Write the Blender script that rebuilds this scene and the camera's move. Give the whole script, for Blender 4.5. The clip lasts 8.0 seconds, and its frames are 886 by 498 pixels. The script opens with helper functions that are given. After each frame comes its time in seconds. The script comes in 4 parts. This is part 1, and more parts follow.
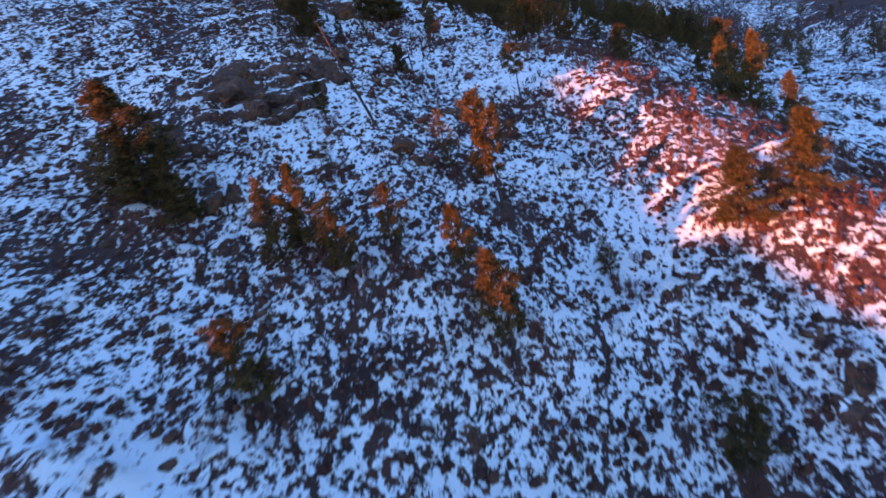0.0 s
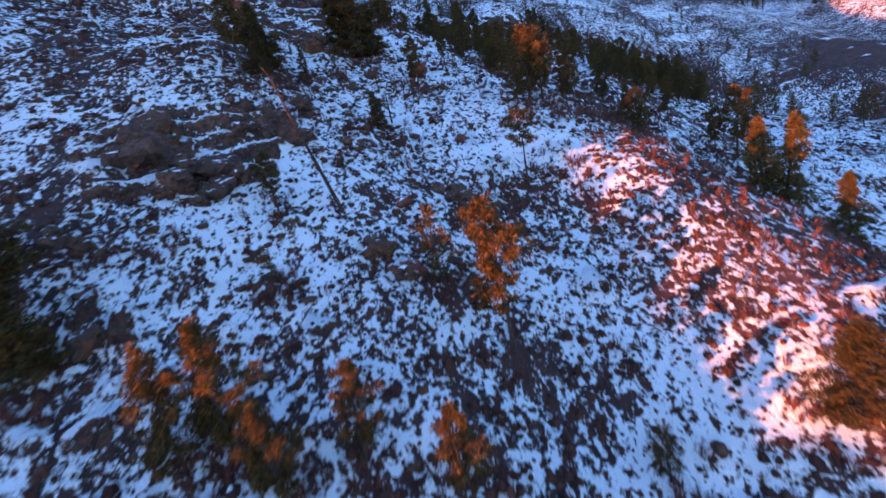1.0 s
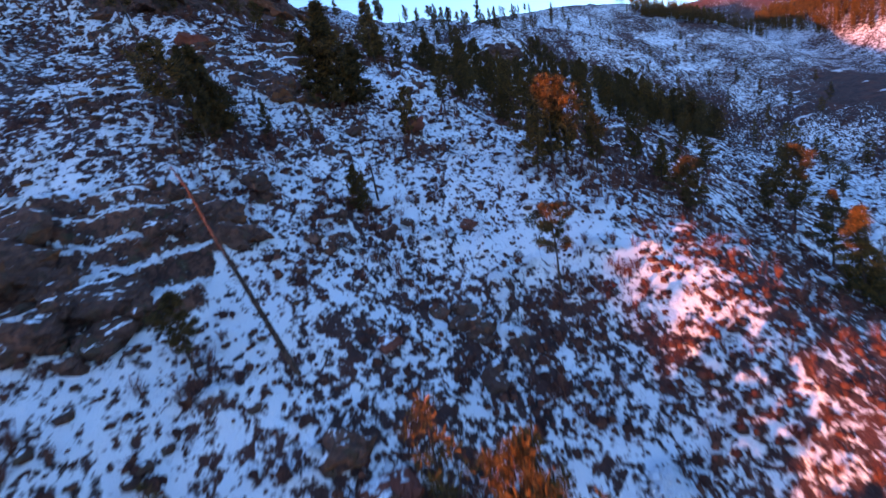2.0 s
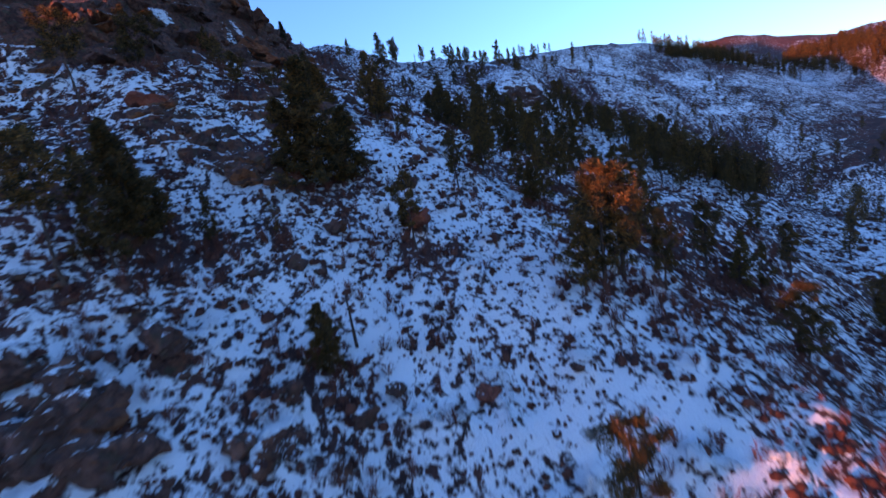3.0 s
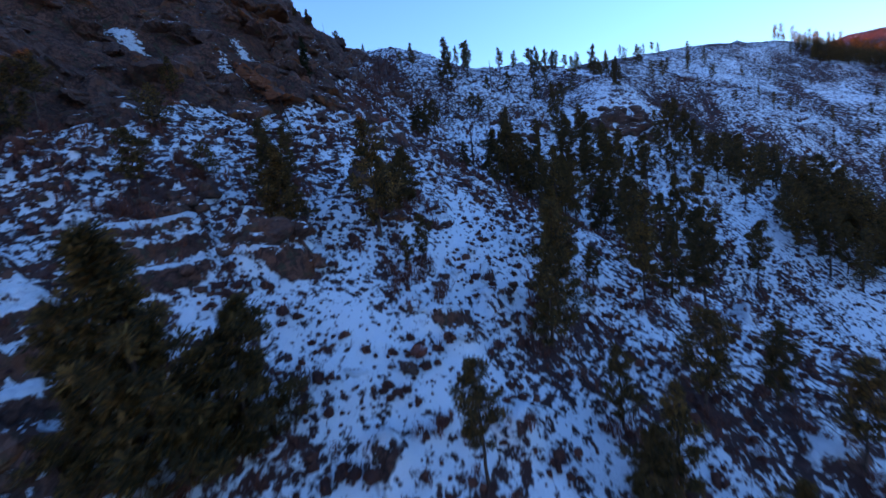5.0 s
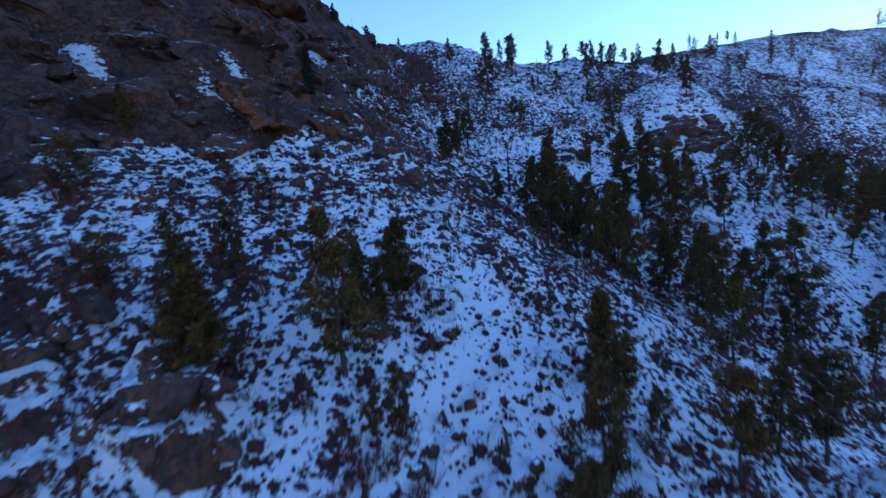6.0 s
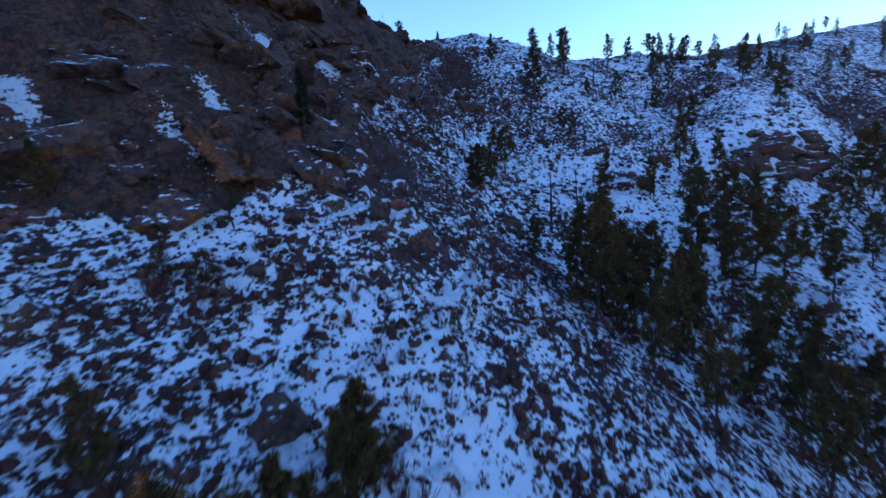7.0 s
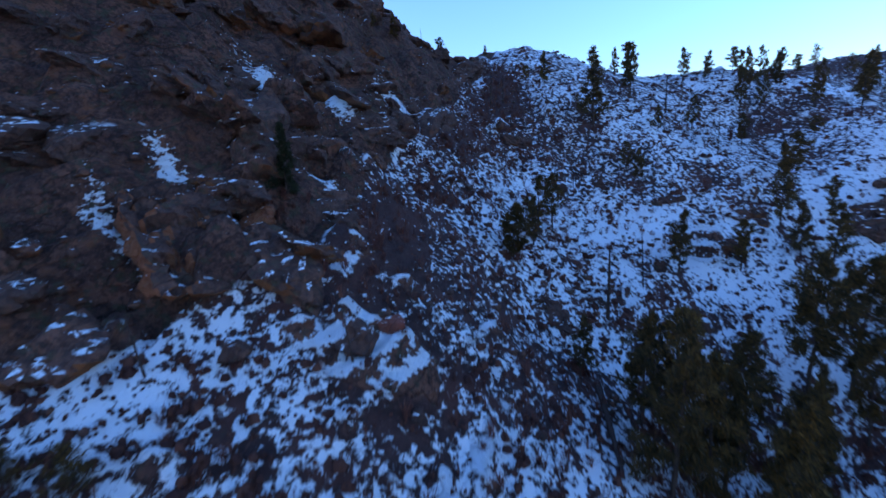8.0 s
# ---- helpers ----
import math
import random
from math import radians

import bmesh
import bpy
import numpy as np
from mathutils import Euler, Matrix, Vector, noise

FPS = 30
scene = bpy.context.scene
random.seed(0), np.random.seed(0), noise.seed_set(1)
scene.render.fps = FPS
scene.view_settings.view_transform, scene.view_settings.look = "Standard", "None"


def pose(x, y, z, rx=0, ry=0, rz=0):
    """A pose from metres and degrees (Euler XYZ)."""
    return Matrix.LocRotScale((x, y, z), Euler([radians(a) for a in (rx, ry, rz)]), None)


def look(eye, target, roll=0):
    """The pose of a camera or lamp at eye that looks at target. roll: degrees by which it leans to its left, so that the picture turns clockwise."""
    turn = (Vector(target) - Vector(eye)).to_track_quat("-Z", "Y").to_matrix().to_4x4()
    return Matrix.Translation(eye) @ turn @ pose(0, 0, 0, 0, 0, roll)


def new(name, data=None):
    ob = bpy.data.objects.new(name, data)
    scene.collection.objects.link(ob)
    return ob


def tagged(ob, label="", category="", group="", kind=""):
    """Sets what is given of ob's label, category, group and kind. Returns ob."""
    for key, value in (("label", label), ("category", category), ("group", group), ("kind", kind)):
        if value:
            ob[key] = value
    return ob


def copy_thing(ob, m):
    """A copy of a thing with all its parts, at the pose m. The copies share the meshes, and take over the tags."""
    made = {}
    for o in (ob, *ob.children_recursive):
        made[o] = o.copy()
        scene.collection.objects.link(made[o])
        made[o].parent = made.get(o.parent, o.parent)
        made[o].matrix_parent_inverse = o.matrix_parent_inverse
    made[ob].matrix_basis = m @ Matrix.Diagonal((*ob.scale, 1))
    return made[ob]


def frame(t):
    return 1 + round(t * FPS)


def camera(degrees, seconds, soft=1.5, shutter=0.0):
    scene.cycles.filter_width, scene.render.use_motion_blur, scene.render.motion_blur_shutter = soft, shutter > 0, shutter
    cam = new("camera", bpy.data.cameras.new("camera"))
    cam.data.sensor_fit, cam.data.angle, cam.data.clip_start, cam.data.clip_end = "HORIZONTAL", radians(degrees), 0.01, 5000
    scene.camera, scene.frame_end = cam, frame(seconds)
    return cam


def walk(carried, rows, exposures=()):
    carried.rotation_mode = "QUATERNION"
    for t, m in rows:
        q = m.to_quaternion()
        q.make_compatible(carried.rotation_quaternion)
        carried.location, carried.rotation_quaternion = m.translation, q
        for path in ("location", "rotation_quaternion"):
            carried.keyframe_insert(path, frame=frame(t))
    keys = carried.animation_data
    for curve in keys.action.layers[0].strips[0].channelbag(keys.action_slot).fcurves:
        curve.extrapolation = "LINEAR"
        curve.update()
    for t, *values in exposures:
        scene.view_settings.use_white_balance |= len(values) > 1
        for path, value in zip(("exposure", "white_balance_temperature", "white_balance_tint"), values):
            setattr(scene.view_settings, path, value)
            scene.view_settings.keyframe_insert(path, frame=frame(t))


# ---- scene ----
cam = camera(91.0, 8.0, soft=1.5, shutter=0.4)
METRES, EYE, TILT, LEAN, TURN = 100.0, 18.0, -16.5, 16.0, 0.0
ROWS = [
    (0.0, 0.0, 0.0, 0.0, -0.0, -0.0, 0.0),
    (0.5, -0.0105, 0.0489, 0.0415, -2.8, 1.18, -1.51),
    (1.0, -0.0159, 0.098, 0.0823, -4.69, 1.84, -2.44),
    (1.5, -0.0177, 0.1468, 0.1226, -5.77, 2.46, -2.9),
    (3.0, -0.0101, 0.2917, 0.2426, -3.92, 7.31, -4.45),
    (3.5, -0.0048, 0.3388, 0.2839, -1.96, 7.99, -5.98),
    (4.0, 0.0, 0.3848, 0.3257, 0.15, 7.57, -7.63),
    (4.5, 0.0036, 0.4299, 0.3683, 2.48, 6.21, -8.92),
    (6.0, 0.0021, 0.5654, 0.4944, 10.46, 1.68, -12.9),
    (6.5, -0.0042, 0.611, 0.535, 13.37, -0.15, -14.15),
    (7.0, -0.0134, 0.6573, 0.5744, 16.39, -1.79, -15.16),
    (7.5, -0.0263, 0.7043, 0.6123, 19.47, -2.89, -16.19),
    (8.0, -0.0423, 0.7517, 0.6491, 23.1, -3.55, -17.35),
]
EXPOSURES = [(0.0, 3.30, 6250, 36), (1.5, 3.22, 6250, 37), (3.0, 2.62, 5750, 39), (4.5, 2.55, 5700, 39), (6.0, 2.75, 5650, 39), (8.0, 2.80, 5650, 39)]
walk(cam, [(t, pose(0, 0, EYE, TILT, LEAN, TURN) @ pose(METRES * x, METRES * y, METRES * z, 90 + pitch, roll, yaw)) for t, x, y, z, yaw, pitch, roll in ROWS], EXPOSURES)

# ---- light: a low evening sun behind an added, unseen ridge, and the clear sky ----
SUN_AZ, SUN_EL = 60.0, 5.0        # the way the light travels (degrees from +y towards +x), and the sun's height
world = bpy.data.worlds.new("evening_sky")
scene.world = world
world.use_nodes = True
wn = world.node_tree.nodes
sky = wn.new("ShaderNodeTexSky")
sky.sky_type, sky.sun_disc = "NISHITA", False
sky.sun_elevation, sky.sun_rotation = radians(SUN_EL), radians(SUN_AZ + 180)
sky.altitude, sky.air_density, sky.dust_density, sky.ozone_density = 2200, 1.6, 2.5, 4.0
wn["Background"].inputs["Strength"].default_value = 0.12
world.node_tree.links.new(sky.outputs[0], wn["Background"].inputs["Color"])
sun = new("sun", bpy.data.lights.new("sun", "SUN"))
sun.data.energy, sun.data.angle, sun.data.color = 1.9, radians(0.5), (1.0, 0.31, 0.075)
a_s, e_s = radians(SUN_AZ), radians(SUN_EL)
sun.matrix_world = look((-60, -40, 120), (-60 + 50 * math.sin(a_s), -40 + 50 * math.cos(a_s), 120 - 50 * math.tan(e_s)))


# ---- node helpers ----
class Mat:
    """A node material: short calls for the nodes that the surfaces share."""

    def __init__(self, name):
        self.m = bpy.data.materials.new(name)
        self.m.use_nodes = True
        self.t = self.m.node_tree
        self.b = self.t.nodes["Principled BSDF"]
        self.b.inputs["Specular IOR Level"].default_value = 0.25
        self.co = self.t.nodes.new("ShaderNodeNewGeometry")

    def node(self, kind, **inputs):
        n = self.t.nodes.new(kind)
        for key, value in inputs.items():
            self.put(n.inputs[key.replace("_", " ")], value)
        return n

    def put(self, socket, value):
        if isinstance(value, bpy.types.NodeSocket):
            self.t.links.new(value, socket)
        else:
            socket.default_value = value

    def noise(self, scale, detail=3.0, rough=0.55, vector=None, out=0):
        n = self.node("ShaderNodeTexNoise", Scale=scale, Detail=detail, Roughness=rough)
        self.put(n.inputs["Vector"], vector or self.co.outputs["Position"])
        return n.outputs[out]

    def stretch(self, x, y, z, turn=0.0):
        n = self.node("ShaderNodeMapping", Vector=self.co.outputs["Position"])
        n.inputs["Scale"].default_value = (x, y, z)
        n.inputs["Rotation"].default_value = (0, 0, turn)
        return n.outputs[0]

    def ramp(self, value, low, high, a=0.0, b=1.0):
        n = self.node("ShaderNodeMapRange", Value=value, From_Min=low, From_Max=high, To_Min=a, To_Max=b)
        n.interpolation_type = "SMOOTHSTEP"
        return n.outputs[0]

    def sum(self, a, b, how="ADD"):
        n = self.t.nodes.new("ShaderNodeMath")
        n.operation = how
        self.put(n.inputs[0], a)
        self.put(n.inputs[1], b)
        return n.outputs[0]

    def mix(self, k, a, b):
        n = self.t.nodes.new("ShaderNodeMix")
        n.data_type = "RGBA"
        self.put(n.inputs[0], k)
        for socket, v in ((n.inputs[6], a), (n.inputs[7], b)):
            self.put(socket, (*v, 1) if isinstance(v, tuple) else v)
        return n.outputs[2]

    def attr(self, name):
        n = self.t.nodes.new("ShaderNodeAttribute")
        n.attribute_name = name
        return n.outputs["Fac"]

    def chance(self):
        return self.t.nodes.new("ShaderNodeObjectInfo").outputs["Random"]

    def island(self):
        return self.co.outputs["Random Per Island"]

    def up(self):
        n = self.t.nodes.new("ShaderNodeSeparateXYZ")
        self.put(n.inputs[0], self.co.outputs["Normal"])
        return n.outputs[2]

    def done(self, colour, rough=0.85, bump=None, strength=0.5, distance=0.1):
        self.put(self.b.inputs["Base Color"], (*colour, 1) if isinstance(colour, tuple) else colour)
        self.put(self.b.inputs["Roughness"], rough)
        if bump is not None:
            n = self.node("ShaderNodeBump", Strength=strength, Distance=distance, Height=bump)
            self.t.links.new(n.outputs[0], self.b.inputs["Normal"])
        return self.m


SNOW = (0.86, 0.905, 0.91)


def joints(m):
    """0 along the uneven cracks of the rock, 1 on its faces."""
    wide = m.noise(0.30, 4, 0.55, m.stretch(1.5, 0.5, 1.1, 0.7))
    fine = m.noise(0.95, 5, 0.6, m.stretch(0.7, 1.2, 1.3, 0.3))
    wide = m.ramp(m.sum(m.sum(wide, 0.5, "SUBTRACT"), 0.0, "ABSOLUTE"), 0.0, 0.030)
    fine = m.ramp(m.sum(m.sum(fine, 0.5, "SUBTRACT"), 0.0, "ABSOLUTE"), 0.0, 0.045, 0.35, 1.0)
    return m.sum(wide, fine, "MULTIPLY")


def rock_colour(m):
    big, fine = m.noise(0.35, 4), m.noise(2.6, 5, 0.65)
    c = m.mix(m.ramp(big, 0.35, 0.65), (0.100, 0.046, 0.032), (0.200, 0.084, 0.050))
    c = m.mix(m.ramp(fine, 0.46, 0.60, 0, 0.85), c, (0.052, 0.028, 0.022))
    c = m.mix(m.ramp(m.noise(7.0, 4, 0.7), 0.52, 0.66, 0, 0.5), c, (0.235, 0.115, 0.075))
    # cracks darkened: soil and lichen, with the shade inside them painted in
    c = m.mix(m.sum(m.sum(1.0, joints(m), "SUBTRACT"), 0.7, "MULTIPLY"), c, (0.022, 0.012, 0.010))
    c = m.mix(m.ramp(m.noise(0.8, 3), 0.56, 0.72, 0, 0.8), c, (0.20, 0.072, 0.032))      # rusty stain
    c = m.mix(m.sum(m.ramp(m.noise(0.16, 2), 0.52, 0.6), m.ramp(m.sum(m.up(), m.sum(m.noise(0.7, 3), 0.6, "MULTIPLY")), 0.2, 0.0, 0, 0.9), "MULTIPLY"), c, (0.30, 0.105, 0.030))      # ochre on overhangs
    return m.mix(m.ramp(m.noise(1.3, 5, 0.65), 0.52, 0.66, 0, 0.7), c, (0.085, 0.072, 0.038))       # lichen


def ground_material():
    m = Mat("snowy_ground")
    # wind and slope draw the snow out into uneven patches between the grass
    fine = m.noise(2.1, 5, 0.6, m.stretch(1.08, 0.85, 1.0, 0.5))
    wide = m.noise(0.7, 5, 0.62, m.stretch(1.25, 0.65, 1.0, 0.15))
    cover = m.sum(m.sum(fine, m.sum(wide, 0.6, "MULTIPLY")), m.sum(m.attr("snow"), 0.6, "MULTIPLY"))
    snowy = m.ramp(m.sum(cover, m.sum(m.noise(5.0, 4, 0.6, m.stretch(1.1, 0.9, 1.0, 0.8)), 0.28, "MULTIPLY")), 1.235, 1.335)
    soil = m.mix(m.ramp(m.noise(0.7, 4), 0.35, 0.65), (0.040, 0.021, 0.018), (0.076, 0.036, 0.029))
    soil = m.mix(m.ramp(m.noise(3.5, 4), 0.54, 0.7, 0, 0.6), soil, (0.135, 0.066, 0.049))
    soil = m.mix(m.ramp(m.noise(0.22, 3), 0.5, 0.62, 0, 0.6), soil, (0.118, 0.042, 0.028))
    soil = m.mix(m.ramp(m.noise(1.9, 2), 0.6, 0.75, 0, 0.5), soil, (0.070, 0.052, 0.034))
    soil = m.mix(m.sum(m.attr("litter"), 0.8, "MULTIPLY"), soil, m.mix(m.noise(2.5, 4), (0.046, 0.022, 0.018), (0.12, 0.050, 0.034)))
    ground = m.mix(m.ramp(m.sum(m.attr("rock"), m.sum(m.noise(0.5, 4), 0.6, "MULTIPLY")), 0.6, 0.85), soil, rock_colour(m))
    snow = m.mix(m.noise(0.6, 3), SNOW, (0.81, 0.865, 0.88))
    ledge = m.ramp(m.sum(m.up(), m.sum(m.noise(2.6, 5, 0.65), 0.9, "MULTIPLY")), 1.19, 1.25)
    patch = m.sum(m.ramp(m.noise(0.15, 4), 0.66, 0.73), m.ramp(m.attr("rock"), 0.92, 0.78), "MAXIMUM")
    bare = m.ramp(m.sum(m.attr("rock"), m.sum(m.noise(1.1, 5, 0.62), 0.8, "MULTIPLY")), 0.78, 0.88)
    caught = m.ramp(m.sum(m.noise(2.6, 5, 0.66, m.stretch(1.0, 0.8, 1.3)), m.sum(m.attr("drift"), 0.37, "MULTIPLY")), 0.70, 0.76)
    k = m.mix(bare, snowy, m.sum(m.sum(ledge, patch, "MULTIPLY"), caught, "MAXIMUM"))
    crags = m.sum(m.sum(m.sum(m.noise(0.55, 6, 0.65), 4.0, "MULTIPLY"), m.sum(joints(m), 0.7, "MULTIPLY")), bare, "MULTIPLY")
    height = m.sum(m.sum(m.sum(snowy, 0.3, "MULTIPLY"), crags), m.sum(m.noise(5.0, 5, 0.7), m.noise(1.2, 4), "ADD"))
    return m.done(m.mix(k, ground, snow), m.mix(k, (0.9, 0.9, 0.9), (0.6, 0.6, 0.6)), height, 0.9, 0.35)


def rock_material(name, stain=(0.082, 0.048, 0.037), amount=0.5):
    m = Mat(name)
    c = m.mix(m.sum(m.ramp(m.noise(0.6, 3), 0.3, 0.6, 0.5, 1.0), m.sum(m.sum(m.chance(), 0.5), amount, "MULTIPLY"), "MULTIPLY"), rock_colour(m), stain)
    cracks = joints(m)
    ledge = m.ramp(m.sum(m.up(), m.sum(m.noise(1.8, 5, 0.62), 0.8, "MULTIPLY")), 1.33, 1.39)
    relief = m.sum(m.sum(m.noise(1.1, 6, 0.65), m.sum(m.noise(6.0, 4), 0.3, "MULTIPLY")), m.sum(cracks, 0.3, "MULTIPLY"))
    return m.done(m.mix(ledge, c, SNOW), 0.9, relief, 1.0, 0.4)


def plant_material(name, a, b, c, rough=0.8):
    m = Mat(name)
    colour = m.mix(m.ramp(m.island(), 0.3, 1.0), a, b)
    colour = m.mix(m.sum(m.chance(), 0.6, "MULTIPLY"), colour, c)
    colour = m.mix(m.ramp(m.noise(1.4, 3), 0.5, 0.75, 0, 0.35), colour, b)
    m.done(colour, rough)
    # thin growth lets some of the light through
    thin, both = m.t.nodes.new("ShaderNodeBsdfTranslucent"), m.t.nodes.new("ShaderNodeMixShader")
    m.put(thin.inputs["Color"], colour)
    m.put(both.inputs[0], 0.4)
    m.put(both.inputs[1], m.b.outputs[0])
    m.put(both.inputs[2], thin.outputs[0])
    m.put(m.t.nodes["Material Output"].inputs["Surface"], both.outputs[0])
    return m.m


def bark_material(name, a, b):
    m = Mat(name)
    ridges = m.noise(5.0, 5, 0.7, m.stretch(2.5, 2.5, 0.6))
    return m.done(m.mix(m.ramp(ridges, 0.4, 0.65), a, b), 0.9, ridges, 0.8, 0.05)


GROUND = ground_material()
ROCK = rock_material("weathered_granite")
OCHRE_ROCK = rock_material("ochre_stained_granite", (0.29, 0.092, 0.034), 0.85)
RED_ROCK = rock_material("red_granite", (0.22, 0.065, 0.042), 0.7)
NEEDLES = plant_material("pine_needles", (0.034, 0.030, 0.014), (0.290, 0.145, 0.029), (0.044, 0.036, 0.015))
FIR_NEEDLES = plant_material("fir_needles", (0.044, 0.040, 0.017), (0.300, 0.160, 0.030), (0.062, 0.050, 0.018))
# darker copy of the fir needles, the crag's shade put into its colour
SHADED_NEEDLES = plant_material("shaded_needles", (0.026, 0.032, 0.015), (0.060, 0.058, 0.022), (0.034, 0.038, 0.016))
GRASS = plant_material("dry_grass", (0.078, 0.032, 0.024), (0.176, 0.066, 0.040), (0.067, 0.030, 0.024))
TWIGS = plant_material("bare_brush", (0.145, 0.056, 0.042), (0.265, 0.104, 0.064), (0.118, 0.053, 0.041))
BARK = bark_material("pine_bark", (0.035, 0.025, 0.020), (0.115, 0.070, 0.048))
GREY_WOOD = bark_material("charred_dead_wood", (0.022, 0.015, 0.012), (0.105, 0.062, 0.045))


# ---- the lie of the land ----
def lattice(x, y, seed):
    h = np.sin(np.floor(x) * 127.1 + np.floor(y) * 311.7 + seed * 74.7) * 43758.5453
    return h - np.floor(h)


def rough(x, y, size, seed):
    """Smooth noise from 0 to 1, with bumps of about that size in metres."""
    u, v = np.asarray(x, float) / size, np.asarray(y, float) / size
    fu, fv = u - np.floor(u), v - np.floor(v)
    fu, fv = fu * fu * (3 - 2 * fu), fv * fv * (3 - 2 * fv)
    low = lattice(u, v, seed) * (1 - fu) + lattice(u + 1, v, seed) * fu
    high = lattice(u, v + 1, seed) * (1 - fu) + lattice(u + 1, v + 1, seed) * fu
    return low * (1 - fv) + high * fv


def step(v, low, high):
    k = np.clip((v - low) / (high - low), 0, 1)
    return k * k * (3 - 2 * k)


LAND = []


def land(x, y, along, across, turn, height):
    """A swell (or hollow) of the hillside: its middle, two reaches, the first one's bearing, and its height."""
    LAND.append((x, y, along, across, radians(turn), height))


land(110.2, 153.6, 47.7, 88.8, 123.3, -29.58)
land(-56.4, 104.9, 62.0, 71.5, 152.3, 37.01)
land(-2.1, 142.8, 15.8, 24.8, 176.4, -13.98)
land(-2.0, 299.4, 46.3, 17.5, 94.6, -25.80)
land(-31.6, 175.7, 26.6, 9.4, 121.6, -8.46)
land(100.0, 308.9, 11.6, 16.8, 11.1, -26.90)
land(-43.1, 263.2, 90.0, 28.8, 27.4, -35.75)
land(19.9, 34.1, 9.2, 22.6, 5.0, 11.49)
land(112.3, 270.5, 49.2, 12.2, 34.5, 8.24)
land(32.9, 112.4, 27.0, 9.0, 152.1, -6.65)
land(196.2, 243.1, 90.0, 17.6, 79.4, -16.31)
land(100.0, 141.2, 50.9, 11.9, 131.8, -13.92)
land(-3.5, 224.9, 20.3, 9.3, 88.9, -11.58)
land(9.3, 18.1, 10.0, 20.9, 166.1, -9.80)
land(-21.0, 98.3, 9.0, 12.0, 97.3, -7.04)
land(-33.2, 74.2, 9.0, 10.8, 75.3, -5.83)
land(36.3, 152.8, 24.0, 9.0, 48.1, -5.62)
land(33.5, 83.7, 9.0, 9.0, 92.3, 4.90)
land(-35.7, 7.2, 38.7, 11.5, 150.1, 9.98)
land(-26.9, 125.3, 11.1, 9.0, 40.0, -4.09)
land(35.1, 166.8, 9.0, 11.1, 16.9, 15.53)
land(-42.5, 98.9, 25.9, 27.0, 0.9, 7.60)
land(-90.9, 59.9, 9.0, 9.0, 3.2, -4.21)
land(27.9, 170.4, 9.0, 13.8, 54.2, -11.39)
land(78.4, 179.7, 18.1, 9.1, 87.0, 6.56)
land(-4.2, 34.6, 18.5, 9.0, 133.0, 2.48)
land(0.9, 27.5, 6.6, 5.0, 132.3, 2.00)
land(4.0, 67.7, 6.0, 10.8, 172.4, 1.01)
land(-15.4, 29.6, 5.7, 12.4, 146.1, -1.24)
land(-4.7, 132.3, 9.5, 6.0, 171.3, 1.22)
land(-27.6, 107.5, 4.3, 12.1, 63.0, 0.91)
land(-18.7, 122.3, 5.3, 9.4, 72.1, -1.13)
land(24.3, 129.7, 4.2, 4.6, 119.5, 1.06)
land(112.4, 217.8, 11.9, 16.9, 119.3, -1.20)
land(2.5, 23.3, 4.9, 4.1, 22.2, 1.20)
land(-0.5, 163.6, 10.8, 5.5, 13.0, 1.07)
land(-17.1, 56.9, 4.8, 5.3, 8.9, 0.95)
land(17.0, 39.3, 12.5, 4.2, 142.9, -0.93)
land(132.1, 165.0, 13.0, 9.7, 99.1, -1.15)
land(48.3, 186.7, 18.7, 9.0, 170.2, 1.07)
land(49.4, 137.2, 6.7, 9.8, 104.7, -0.94)
land(-8.4, 105.7, 4.0, 5.0, 74.1, 0.52)
land(-35.1, 54.0, 8.3, 6.2, 156.4, -0.89)
land(91.0, 181.2, 9.1, 23.9, 176.6, -0.82)
land(123.5, 194.1, 11.7, 14.2, 157.3, 0.74)
land(28.8, 164.7, 18.2, 6.0, 77.3, -0.68)
land(87.2, 262.3, 30.5, 38.2, 131.2, -0.72)
land(46.2, 188.0, 12.8, 20.7, 86.1, 0.73)
# hollow added out of view, to let the low sun reach the lower pines
land(-42.0, 6.0, 24.0, 8.0, 150.0, -9.00)
# far country: the lit table mountain, the ridges before it, and hills all round
land(345, 528, 58, 28, 141, 38)
land(330, 300, 130, 70, 135, -22)
land(440, 446, 18, 25, 141, 9)
land(-520, 620, 170, 150, 0, 60)


def cliff_mask(x, y):
    """1 on the crag beside the upper slope, 0 on the open hillside."""
    edge = np.interp(y, (76, 79, 83, 87, 93, 97, 100, 103, 105.5, 110, 114.5, 121, 132, 142, 160, 190), (-28, -23.5, -19.5, -18, -18.5, -16.8, -14.5, -13.5, -12.3, -11.5, -12.2, -14.7, -17, -18, -20, -26))
    edge = edge + 1.8 * (rough(x, y, 5, 5) - 0.5)
    return step(edge - x, -0.4, 2.0) * step(y, 75, 81) * step(-y, -205, -190)


